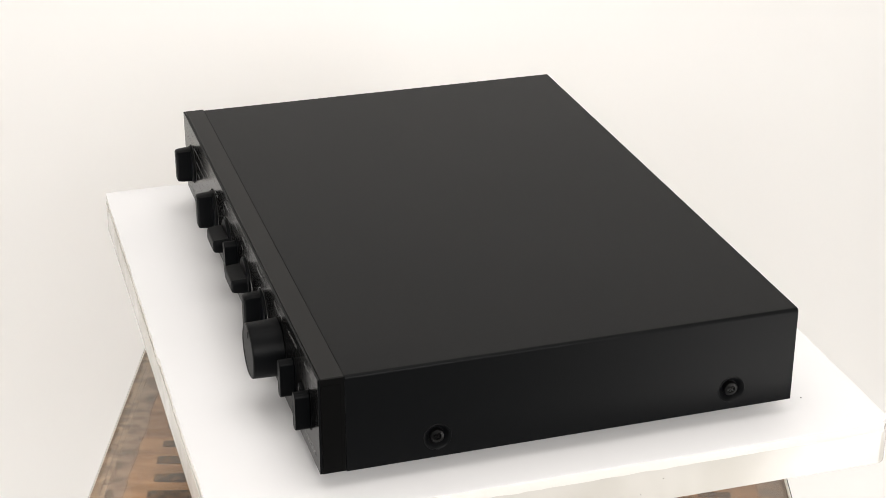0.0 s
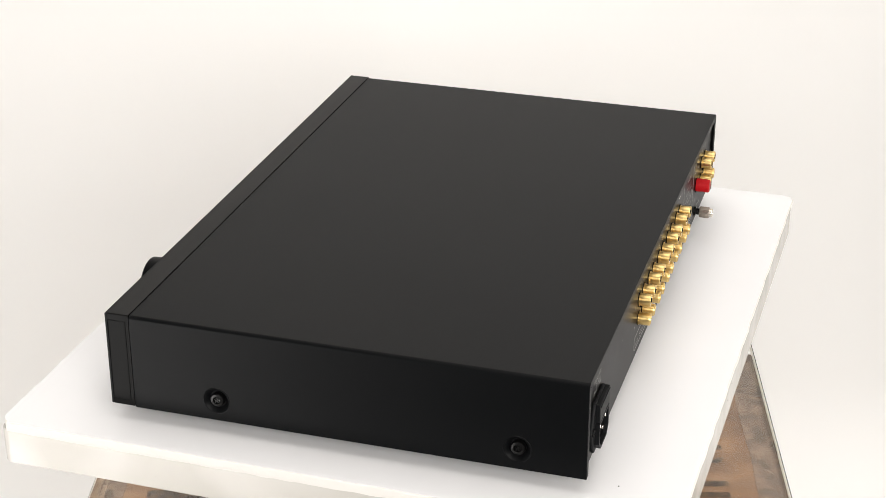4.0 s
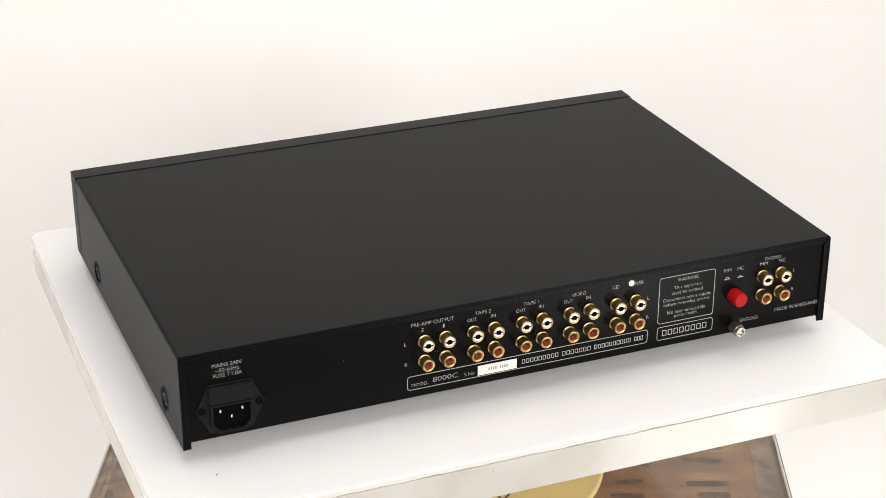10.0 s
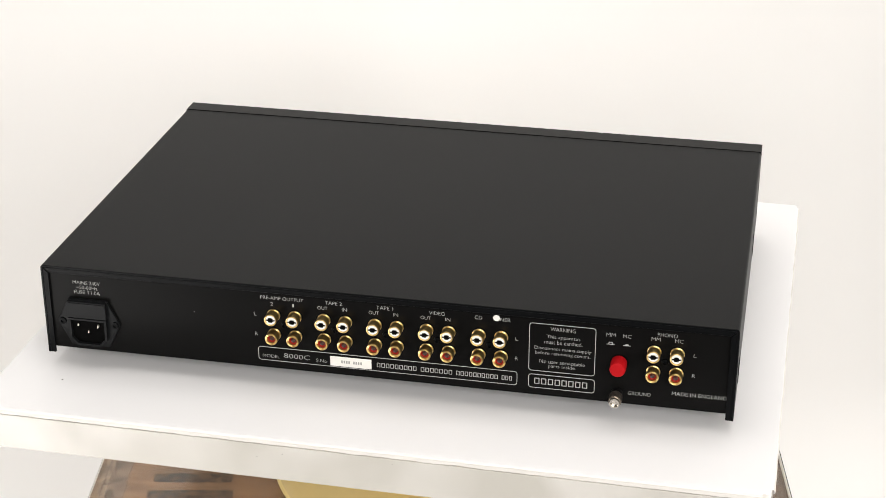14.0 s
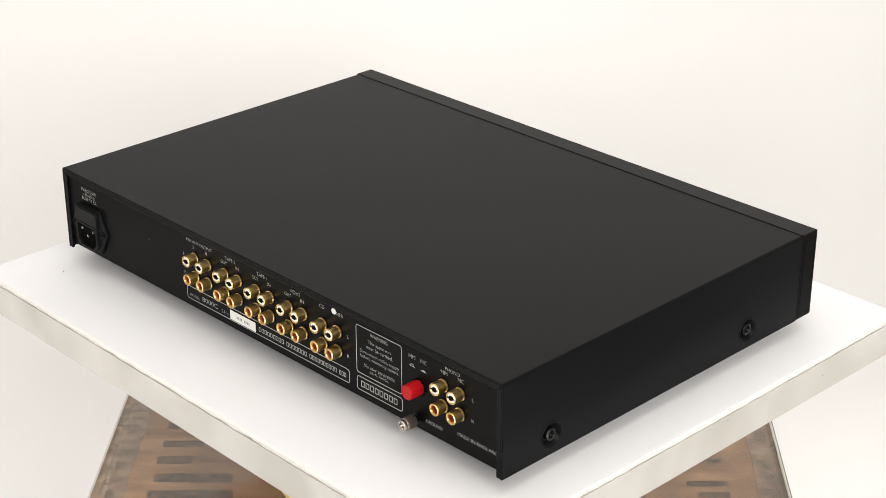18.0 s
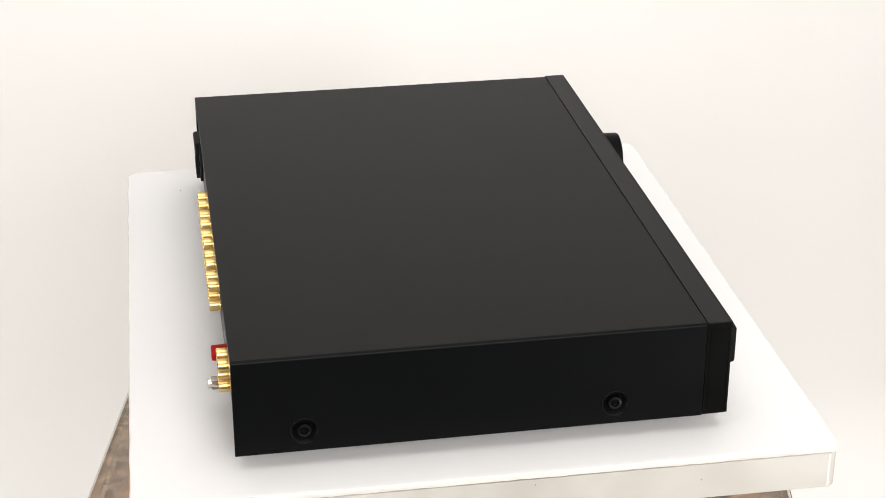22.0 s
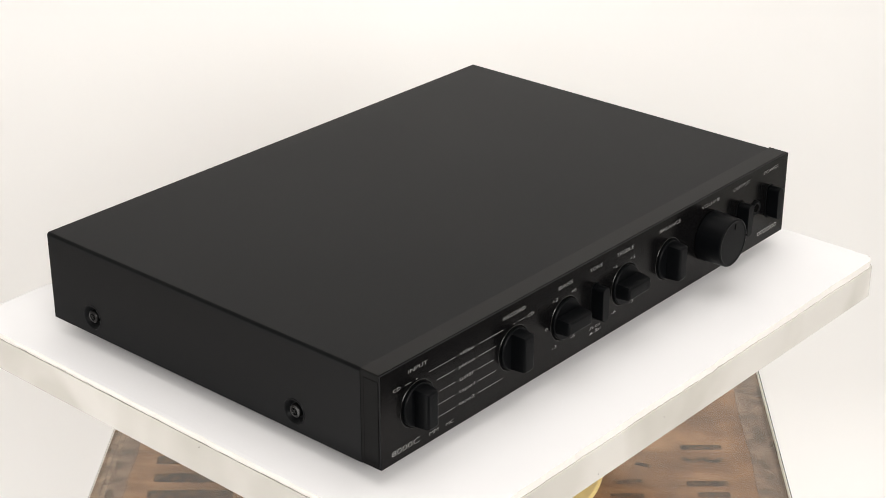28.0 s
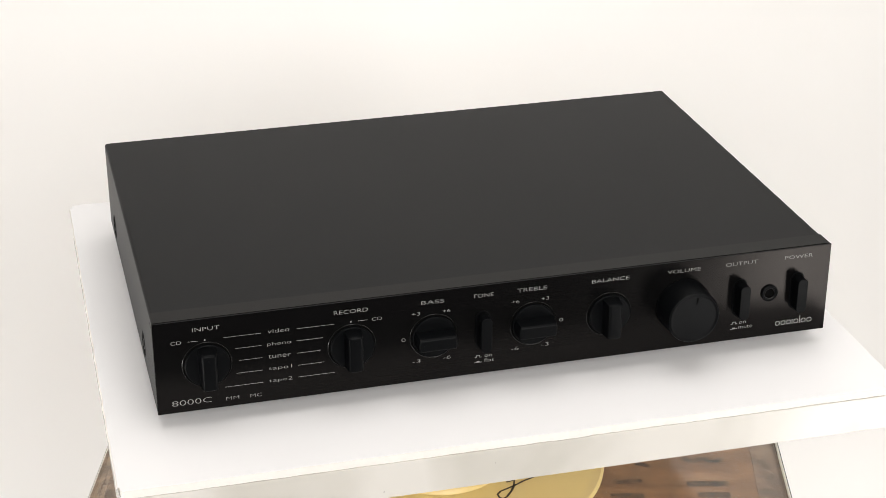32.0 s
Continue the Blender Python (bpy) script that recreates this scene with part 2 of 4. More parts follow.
# unseen room shell, added; its tones set the bounce light and the reflections
for nm, b, mt in (("wall_west", (-2.5, -2.4, -3.3, 0.95, 0, 2.7), M_WALL), ("wall_east", (1.8, 1.9, -3.3, 0.95, 0, 2.7), M_WALL_GREY), ("wall_south", (-2.4, 1.8, -3.3, -3.2, 0, 2.7), M_WALL_DARK), ("ceiling", (-2.5, 1.9, -3.3, 0.95, 2.7, 2.8), M_WALL_DIM)):
    ob = new(nm, mesh_of(nm, box(*b), mt))
    tagged(ob, "unseen added room " + ("ceiling" if nm == "ceiling" else "wall"), nm.split("_")[0], kind="structure")

# ---------------------------------------------------------------- tea chest with its clear cover sheet
GLASS_TOP = BASE - 0.165
GLASS_T = 0.010
CHEST_TOP = GLASS_TOP - GLASS_T - 0.0006
CHEST_YAW = -1.85
chest = empty("tea_chest", pose(0.0, 0.0, 0, 0, 0, CHEST_YAW))
tagged(chest, "old plywood tea chest with grey tin edging and stencilled marks", "chest")
CX0, CX1, CY0, CY1 = -0.2555, 0.2585, -0.205, 0.206
CH = CHEST_TOP
part("top_board", box(CX0 + 0.002, CX1 - 0.002, CY0 + 0.002, CY1 - 0.002, CH - 0.006, CH - 0.0008, 0.0005), M_WOOD, chest)
for nm, b in (("side_board", (CX0 + 0.001, CX0 + 0.006, CY0 + 0.007, CY1 - 0.007, 0.012, CH - 0.0065)), ("side_board", (CX1 - 0.006, CX1 - 0.001, CY0 + 0.007, CY1 - 0.007, 0.012, CH - 0.0065)),
              ("front_board", (CX0 + 0.001, CX1 - 0.001, CY0 + 0.001, CY0 + 0.006, 0.012, CH - 0.0065)), ("rear_board", (CX0 + 0.001, CX1 - 0.001, CY1 - 0.006, CY1 - 0.001, 0.012, CH - 0.0065)),
              ("bottom_board", (CX0 + 0.001, CX1 - 0.001, CY0 + 0.001, CY1 - 0.001, 0.004, 0.011))):
    part(nm, box(*b, 0.0006), M_WOOD, chest)


def tin_strip(x0, x1, y0, y1, seed):
    """A flat tin strip on the chest's top with slightly wavy inner edges."""
    rnd = random.Random(seed)
    bm = bmesh.new()
    n = 26
    along_y = (y1 - y0) > (x1 - x0)
    rows = []
    for i in range(n + 1):
        f = i / n
        w = rnd.uniform(-0.0009, 0.0009)
        pts = [(x0, y0 + (y1 - y0) * f), (x1, y0 + (y1 - y0) * f)] if along_y else [(x0 + (x1 - x0) * f, y0), (x0 + (x1 - x0) * f, y1)]
        k = 1 if ((along_y and x0 < 0) or (not along_y and y0 < 0)) else 0
        pts[k] = (pts[k][0] + (w if along_y else 0), pts[k][1] + (0 if along_y else w))
        rows.append([[bm.verts.new((a, b, z)) for a, b in pts] for z in (CH - 0.0006, CH)])
    for r0, r1 in zip(rows, rows[1:]):
        bm.faces.new((r0[1][0], r0[1][1], r1[1][1], r1[1][0]))
        bm.faces.new((r0[0][0], r1[0][0], r1[1][0], r0[1][0]))
        bm.faces.new((r0[0][1], r0[1][1], r1[1][1], r1[0][1]))
    return bm


part("edge_strip", tin_strip(CX0, CX0 + 0.021, CY0 + 0.001, CY1 - 0.001, 1), M_TIN, chest, "grey tin edging strip")
part("edge_strip", tin_strip(CX1 - 0.021, CX1, CY0 + 0.001, CY1 - 0.001, 2), M_TIN, chest, "grey tin edging strip")
part("edge_strip", tin_strip(CX0 + 0.022, CX1 - 0.022, CY1 - 0.023, CY1 - 0.001, 3), M_TIN, chest, "grey tin edging strip")
part("edge_strip", tin_strip(CX0 + 0.022, CX1 - 0.022, CY0 + 0.001, CY0 + 0.023, 4), M_TIN, chest, "grey tin edging strip")
# two added brown strips stand in for refraction along the sheet's left edge
part("edge_refraction", box(CX0 - 0.0004, CX0 + 0.0036, CY0 + 0.001, CY1 - 0.001, CH - 0.002, CH + 0.0003, 0.0002), M_REFRACTION, chest, "brown strip painted in for the refraction in the sheet's edge")
part("edge_refraction", box(CX0 + 0.0044, CX0 + 0.0076, CY0 + 0.001, CY1 - 0.001, CH - 0.002, CH + 0.0003, 0.0002), M_REFRACTION, chest, "brown strip painted in for the refraction in the sheet's edge")
for x in (CX0, CX1):
    for y in (CY0, CY1):
        sx, sy = (1 if x < 0 else -1), (1 if y < 0 else -1)
        b = box(min(x, x + sx * 0.032), max(x, x + sx * 0.032), min(y, y - sy * 0.0012), max(y, y - sy * 0.0012), 0.0, CH - 0.001)
        part("corner_strip", b, M_TIN, chest, "grey tin corner strip")


def stencil(x0, y0, x1, y1, w, seed):
    """A stencilled stroke with soft uneven sides, lying on the chest's top."""
    rnd = random.Random(seed)
    bm = bmesh.new()
    d = Vector((x1 - x0, y1 - y0))
    t = d.normalized()
    s = Vector((-t.y, t.x))
    n = 14
    pts_a, pts_b = [], []
    for i in range(n + 1):
        f = i / n
        end = min(1.0, 0.82 + 3.2 * min(f, 1 - f))
        c = Vector((x0, y0)) + d * f
        pts_a.append(c + s * w * 0.5 * end * rnd.uniform(0.9, 1.08))
        pts_b.append(c - s * w * 0.5 * end * rnd.uniform(0.9, 1.08))
    vs = [bm.verts.new((p.x, p.y, CH + 0.0001 - 0.0006)) for p in pts_a + pts_b[::-1]]
    bm.faces.new(vs)
    return bm


STROKES = [(0.185, 0.054, 0.217, 0.0555, 0.0075), (0.1853, 0.0023, 0.2167, 0.004, 0.008), (0.1923, -0.0121, 0.2166, -0.0114, 0.007), (0.1925, -0.0195, 0.2166, -0.0190, 0.006),
           (0.1487, 0.0305, 0.1604, 0.026, 0.005), (0.1304, 0.0037, 0.1525, 0.0052, 0.0058), (0.1272, -0.0149, 0.1524, -0.0141, 0.006),
           (-0.2177, 0.0747, -0.2078, 0.075, 0.010), (-0.217, 0.0475, -0.1849, 0.0484, 0.010), (-0.2176, 0.0235, -0.1905, 0.0251, 0.012),
           (-0.2154, -0.0012, -0.1562, 0.0006, 0.0125), (-0.2168, -0.0244, -0.1531, -0.0218, 0.013)]
for k, (a, b, c, d, w) in enumerate(STROKES):
    part("stencil_mark", stencil(a, b, c, d, w, 20 + k), M_STENCIL, chest, "faded black stencilled stroke")
# a rounded double-lobed stencilled character
lobes = bmesh.new()
for cx in (0.1925, 0.2085):
    o = arc(cx, 0.0405, 0.0085, 180, 360, 12)
    i = arc(cx, 0.0405, 0.0035, 180, 360, 12)
    vo = [lobes.verts.new((a, b, CH - 0.0005)) for a, b in o]
    vi = [lobes.verts.new((a, b, CH - 0.0005)) for a, b in i]
    for k in range(12):
        lobes.faces.new((vo[k], vo[k + 1], vi[k + 1], vi[k]))
part("stencil_mark", lobes, M_STENCIL, chest, "faded black stencilled stroke")

cover = empty("cover_sheet", pose(0.0, 0.0, GLASS_TOP, 0, 0, CHEST_YAW))
tagged(cover, "clear scratched acrylic sheet lying on the tea chest", "sheet")
pane = part("pane", prism(rounded(-0.2572, 0.2602, -0.25, 0.252, 0.004, 4), -GLASS_T, 0.0, "z", 0.0032, 3), M_GLASS, cover)
pane.visible_shadow = False


def edge_glint(x, wide, side):
    """A pale, slightly wavy strip that paints in the glint along the sheet's edge."""
    bm = bmesh.new()
    rows = []
    for i in range(41):
        y = -0.245 + 0.492 * i / 40
        w = wide * (1 + 0.15 * noise.noise((y * 30, side, 0)))
        rows.append([bm.verts.new((x - side * w, y, 0.0002)), bm.verts.new((x - side * w * 0.5, y, 0.0009)), bm.verts.new((x - side * 0.0004, y, 0.0004)), bm.verts.new((x + side * 0.0004, y, -0.0012))])
    for a, b in zip(rows, rows[1:]):
        for k in range(3):
            bm.faces.new((a[k], a[k + 1], b[k + 1], b[k]))
    return bm


part("edge_glint", edge_glint(0.2592, 0.0020, 1), M_EDGE_GLINT, cover, "pale strip painted in for the glint on the edge")
part("edge_glint", edge_glint(-0.2572, 0.0008, -1), M_EDGE_GLINT, cover, "pale strip painted in for the glint on the edge")
# black strip that paints in the dark outline of the clear edge
part("edge_dark_line", box(0.2603, 0.2609, -0.244, 0.246, -GLASS_T + 0.001, -0.0035), M_GROOVE, cover, "dark line painted in along the sheet's clear edge")
dust = bmesh.new()
rnd = random.Random(5)
for k in range(34):
    x, y = (rnd.uniform(0.10, 0.235), rnd.uniform(-0.06, 0.09)) if k < 26 else (rnd.uniform(-0.24, -0.15), rnd.uniform(-0.06, 0.12))
    r = rnd.choice((0.0002, 0.0002, 0.0003, 0.0005))
    bmesh.ops.create_icosphere(dust, subdivisions=1, radius=r, matrix=Matrix.Translation((x, y, 0.0002)) @ Matrix.Diagonal((1, rnd.uniform(0.6, 1), 0.3, 1)))
for k in range(9):
    x, y, a, ln = rnd.uniform(-0.24, 0.24), rnd.uniform(-0.06, 0.1), rnd.uniform(0, 3.1), rnd.uniform(0.004, 0.012)
    if abs(x) < 0.13:
        continue
    c, s = math.cos(a), math.sin(a)
    w = 0.00006
    vs = [dust.verts.new((x + u * c - v * s, y + u * s + v * c, 0.00012)) for u, v in ((-ln / 2, -w), (ln / 2, -w), (ln / 2, w), (-ln / 2, w))]
    dust.faces.new(vs)
part("dust", dust, M_DUST, cover, "pale dust specks and fine scratches")["kind"] = "stuff"

# ---------------------------------------------------------------- turntable base
PLATE_Z = BASE - 0.150
SLAB_TOP, SLAB_BOTTOM = -0.0111, -0.0406
base_t = empty("turntable_base", pose(0, 0, GLASS_TOP))
tagged(base_t, "round cream-yellow turntable base with a drawn dark line", "turntable")
h = PLATE_Z - GLASS_TOP
up = pose(0, 0, 0, -90, 0, 0)
part("dish", lathe([(0, 0.0005), (0.104, 0.0005), (0.112, 0.003), (0.1205, h - 0.004), (0.1225, h - 0.0015), (0.1222, h), (0.1205, h + 0.0008), (0.117, h - 0.0006), (0.112, h - 0.0012), (0, h - 0.0012)], 96), M_YELLOW, base_t, m=up)
part("pedestal", lathe([(0.05, h - 0.001), (0.048, h + 0.004), (0.036, h + 0.012), (0.034, h + 0.085), (0.040, h + 0.092), (0.040, h + 0.0995), (0, h + 0.0995)], 48), M_YELLOW, base_t, m=up)
SQUIGGLE = [(0.0487, -0.0329), (0.0546, -0.0303), (0.0539, -0.0385), (0.0519, -0.045), (0.0484, -0.0524), (0.0457, -0.0546), (0.0431, -0.053), (0.0418, -0.0491), (0.0442, -0.045), (0.0488, -0.0417), (0.0543, -0.0375), (0.0617, -0.031), (0.0682, -0.0264), (0.0719, -0.0237)]
line = bmesh.new()
left, right = [], []
for i, (x, y) in enumerate(SQUIGGLE):
    a, b = SQUIGGLE[max(0, i - 1)], SQUIGGLE[min(len(SQUIGGLE) - 1, i + 1)]
    d = Vector((b[0] - a[0], b[1] - a[1])).normalized() * 0.0008
    left.append(line.verts.new((x - d.y, y + d.x, h - 0.0008)))
    right.append(line.verts.new((x + d.y, y - d.x, h - 0.0008)))
for i in range(len(left) - 1):
    line.faces.new((left[i], right[i], right[i + 1], left[i + 1]))
part("drawn_line", line, M_LINE, base_t, "thin dark looping line")

# ---------------------------------------------------------------- acrylic slab and the white board on it (both turn)
SX0, SX1, SY0, SY1, SKEW = -0.2452, 0.2542, -0.2076, 0.2182, -0.54
BOARD_T = 0.0052
slab = empty("acrylic_slab", pose(0, 0, BASE, 0, 0, turn_at(0)))
tagged(slab, "thick clear acrylic slab with rounded corners on the turntable", "slab")
skew = pose(0, 0, 0, 0, 0, SKEW)
part("block", prism(rounded(SX0, SX1, SY0, SY1, 0.007, 5), SLAB_BOTTOM, SLAB_TOP - BOARD_T - 0.0002, "z", 0.0006, 2), M_ACRYLIC, slab, m=skew)
part("mounting_plate", prism(rounded(-0.055, 0.055, -0.055, 0.055, 0.006, 4), SLAB_BOTTOM - 0.006, SLAB_BOTTOM - 0.0003, "z", 0.0006, 2), M_NICKEL, slab, "grey metal plate under the slab", m=skew)
specks = bmesh.new()
rnd = random.Random(11)
for k in range(12):
    side = k % 4
    u, zz = rnd.uniform(0.03, 0.97), rnd.uniform(SLAB_BOTTOM + 0.003, SLAB_TOP - 0.006)
    p = [(SX0 + (SX1 - SX0) * u, SY0), (SX0 + (SX1 - SX0) * u, SY1), (SX0, SY0 + (SY1 - SY0) * u), (SX1, SY0 + (SY1 - SY0) * u)][side]
    bmesh.ops.create_icosphere(specks, subdivisions=1, radius=rnd.choice((0.0002, 0.0003, 0.0004)), matrix=Matrix.Translation((p[0], p[1], zz)))
part("speck", specks, M_SPECK, slab, "tiny dark chips on the slab's edges", m=skew)["kind"] = "stuff"

board = empty("white_board", pose(0, 0, BASE, 0, 0, turn_at(0)))
tagged(board, "white card sheet with torn edges covering the acrylic slab", "card sheet")


def ragged_outline(step, amount, seed):
    """The board's outline, near the slab's, with a torn, uneven course."""
    rnd = random.Random(seed)
    x0, x1, y0, y1 = SX0 + 0.0006, SX1 - 0.0006, SY0 + 0.0006, SY1 - 0.0006
    o = arc(x1 - 0.008, y1 - 0.008, 0.008, 0, 90, 5) + arc(x0 + 0.003, y1 - 0.003, 0.003, 90, 180, 3) + arc(x0 + 0.0015, y0 + 0.0015, 0.0015, 180, 270, 2) + arc(x1 - 0.008, y0 + 0.008, 0.008, 270, 360, 5)
    out = []
    for i, (a, b) in enumerate(o):
        c, d = o[(i + 1) % len(o)]
        ln = math.hypot(c - a, d - b)
        k = max(1, int(ln / step))
        for j in range(k):
            f = j / k
            x, y = a + (c - a) * f, b + (d - b) * f
            w = noise.noise((x * 60, y * 60, seed)) * amount + rnd.uniform(-0.3, 0.3) * amount
            r = math.hypot(x, y)
            out.append((x - x / r * (w + amount * 0.4), y - y / r * (w + amount * 0.4)))
    return out


sheet = part("sheet", prism(ragged_outline(0.004, 0.0008, 3), SLAB_TOP - BOARD_T, SLAB_TOP, "z"), M_BOARD, board, m=skew, smooth=None)
sheet.data.materials.append(M_BOARD_EDGE)
for poly in sheet.data.polygons:
    if abs(poly.normal.z) < 0.5:
        poly.material_index = 1


def skirt(a, b, deep, seed):
    """A thin torn strip of card hanging over one edge of the slab; deep(u) is how far it hangs."""
    rnd = random.Random(seed)
    bm = bmesh.new()
    n = 90
    ax, ay = a
    bx, by = b
    d = Vector((bx - ax, by - ay)).normalized()
    o = Vector((d.y, -d.x))
    rows = []
    for i in range(n + 1):
        u = i / n
        x, y = ax + (bx - ax) * u, ay + (by - ay) * u
        dd = max(0.0004, deep(u) + noise.noise((x * 90, y * 90, seed * 3.1)) * 0.0006 + rnd.uniform(-0.00012, 0.00012))
        t = 0.0007 + 0.0006 * noise.noise((x * 70, y * 70, seed))
        rows.append([bm.verts.new((x + o.x * k, y + o.y * k, z)) for k, z in ((-0.0026, SLAB_TOP + 0.0001), (t - 0.0004, SLAB_TOP - 0.0001), (t + 0.0001, SLAB_TOP - 0.0006), (t + 0.0004, SLAB_TOP - 0.0008 - dd * 0.5), (t * 0.6 + 0.0004, SLAB_TOP - 0.0008 - dd), (0.0002, SLAB_TOP - 0.0008 - dd))])
    for r0, r1 in zip(rows, rows[1:]):
        for k in range(5):
            bm.faces.new((r0[k], r1[k], r1[k + 1], r0[k + 1]))
    return bm


c = 0.006
for a, b, deep, seed in (((SX1, SY0 + c), (SX1, SY1 - c), lambda u: 0.0058 - 0.0012 * abs(u - 0.45), 1),
                         ((SX1 - c, SY1), (SX0 + c, SY1), lambda u: 0.0014 - 0.0005 * u, 2),
                         ((SX0, SY1 - c), (SX0, SY0 + c), lambda u: 0.0018 + 0.0014 * math.exp(-((u - 0.55) / 0.28) ** 2), 3)):
    torn = part("torn_edge", skirt(a, b, deep, seed), M_BOARD_EDGE, board, "torn cream-white card edge", m=skew)
    torn.data.materials.append(M_BOARD)
    for poly in torn.data.polygons:
        if abs(poly.normal.z) > 0.8:
            poly.material_index = 1
fl = bmesh.new()
bmesh.ops.create_icosphere(fl, subdivisions=1, radius=0.0007, matrix=Matrix.Translation((0.21326, 0.17506, SLAB_TOP + 0.0002)) @ Matrix.Diagonal((1, 0.8, 0.3, 1)))
part("speck", fl, M_SPECK, board, "tiny dark speck")

# ---------------------------------------------------------------- the amplifier (turns)
AX, AY = 0.0062, 0.00829      # where its middle lies from the turning axis
amp_t = empty("preamplifier", pose(0, 0, BASE, 0, 0, turn_at(0)))
tagged(amp_t, "slim black metal hi-fi preamplifier with knobs and gold sockets", "amplifier")
inner = Matrix.Translation((AX, AY, 0))
W2, D2, PH = 0.2225, 0.1506, 0.0630
CW, CHT, CZ = 0.2222, 0.0626, -0.0006
SEAM = -0.1351
BACKY = D2 - 0.0019
T = 0.0016


def apart(name, bm, material, label="", m=Matrix(), smooth=35):
    return part(name, bm, material, amp_t, label, inner @ m, smooth)


def rear(name, bm, material, label="", m=Matrix(), smooth=35):
    """A part on the back panel, whose layout sits a little off the middle."""
    return apart(name, bm, material, label, Matrix.Translation((-0.0009, 0, 0.0023)) @ m, smooth)


def sub(name, bm, material, parent, label="", m=None, smooth=35):
    return part(name, bm, material, parent, label, m, smooth)


# the wrap-round lid with its four sunk screw holes
R0 = 0.0022
prof = [(-CW, CZ), (-CW, CHT - R0)] + [(x, z) for x, z in arc(-CW + R0, CHT - R0, R0, 180, 90, 5)][1:] + arc(CW - R0, CHT - R0, R0, 90, 0, 5) + [(CW, CZ), (CW - T, CZ), (CW - T, CHT - T), (-CW + T, CHT - T), (-CW + T, CZ)]
lid_ob = new("lid_raw", mesh_of("lid_raw", prism(prof, SEAM + 0.0002, D2, "y", 0.0003, 1), M_CASE, None))
SCREWS = [(-0.0797, 0.0132), (0.1092, 0.0131)]
cut = bmesh.new()
for s in (-1, 1):
    for y, z in SCREWS:
        bmesh.ops.create_cone(cut, cap_ends=True, segments=40, radius1=0.0084, radius2=0.0084, depth=0.02, matrix=Matrix.Translation((s * CW, y, z)) @ Matrix.Rotation(radians(90), 4, "Y"))
cut_ob = new("cut_raw", mesh_of("cut_raw", cut, M_CASE, None))
mod = lid_ob.modifiers.new("holes", "BOOLEAN")
mod.operation, mod.object, mod.solver = "DIFFERENCE", cut_ob, "EXACT"
bpy.context.view_layer.update()
lid_me = bpy.data.meshes.new_from_object(lid_ob.evaluated_get(bpy.context.evaluated_depsgraph_get()))
lid_me.name = "lid"
bpy.data.objects.remove(lid_ob)
bpy.data.objects.remove(cut_ob)
bm = bmesh.new()
bm.from_mesh(lid_me)
bpy.data.meshes.remove(lid_me)
lid = apart("lid", bm, M_CASE, "matt black folded metal lid", smooth=30)
# folded rear lips of the lid, mitred at the upper corners
LIP, GAP = 0.0050, 0.0002
xi, zi, xo, zo = CW - LIP, CHT - LIP, CW - T, CHT - T
apart("rear_lip", prism([(-xo + GAP, zo), (xo - GAP, zo), (xi - GAP, zi), (-xi + GAP, zi)], D2 - 0.0016, D2 - 0.0001, "y", 0.0002, 1), M_CASE)
for s in (-1, 1):
    apart("side_lip", prism([(s * xo, zo - 2 * GAP), (s * xo, CZ + 0.0002), (s * xi, CZ + 0.0002), (s * xi, zi - 2 * GAP)], D2 - 0.0016, D2 - 0.0001, "y", 0.0002, 1), M_CASE)

dish_me = mesh_of("screw_dish", lathe([(0.0090, -0.0002), (0.0086, 0.00035), (0.0080, 0.0003), (0.0070, -0.0010), (0.0056, -0.0027), (0.0052, -0.0032), (0, -0.0032)], 40), M_CASE, 50)
screw_bm = lathe([(0.0046, -0.0032), (0.0046, -0.0010), (0.0040, -0.0002), (0.0026, 0.0001), (0.0022, -0.0003), (0.0020, -0.0016), (0, -0.0018)], 28)
screw_me = mesh_of("screw", screw_bm, M_STEEL, 40)
for s in (-1, 1):
    for y, z in SCREWS:
        m = pose(s * CW, y, z, 0, 0, 90 * s)
        d = apart("screw_dish", dish_me, None, m=m)
        sub("screw", screw_me, None, d, "dark steel screw head")
        slot = bmesh.new()
        for a in (35, 125):
            b2 = box(-0.0017, 0.0017, -0.0004, 0.0004, -0.00035, 0.00035)
            b2.transform(Matrix.Translation((0, 0.0002, 0)) @ Matrix.Rotation(radians(a), 4, "Y"))
            tmp = bpy.data.meshes.new("tmp")
            b2.to_mesh(tmp)
            b2.free()
            slot.from_mesh(tmp)
            bpy.data.meshes.remove(tmp)
        sub("screw_cross", slot, M_STEEL, d, "worn bright cross slot")

# chassis floor, feet
apart("bottom_plate", box(-CW + T + 0.0006, CW - T - 0.0006, SEAM + 0.001, D2 - 0.0085, 0.0012, 0.0024), M_CASE)
foot_me = mesh_of("foot", lathe([(0, -0.0010), (0.0085, -0.0010), (0.0090, 0.0008), (0.0082, 0.0102), (0.0074, 0.0111), (0, 0.0111)], 28), M_RUBBER, 40)
for x in (-0.176, 0.176):
    for y in (-0.100, 0.106):
        apart("foot", foot_me, None, "black rubber foot", pose(x, y, 0.0, 90, 0, 0))

# front: extruded fascia with inlaid end plates and a thin face plate
FACE = -D2
FW = CW + 0.00005
fascia = apart("fascia", prism([(-FW, 0.0002), (-FW, PH - 0.0006), (-FW + 0.0006, PH), (FW - 0.0006, PH), (FW, PH - 0.0006), (FW, 0.0002)], FACE + 0.0016, SEAM, "y", 0.00005, 1), M_EXTRUSION, "black satin aluminium fascia body")
fascia.data.materials.append(M_END)
for poly in fascia.data.polygons:
    if abs(poly.normal.x) > 0.9:
        poly.material_index = 1
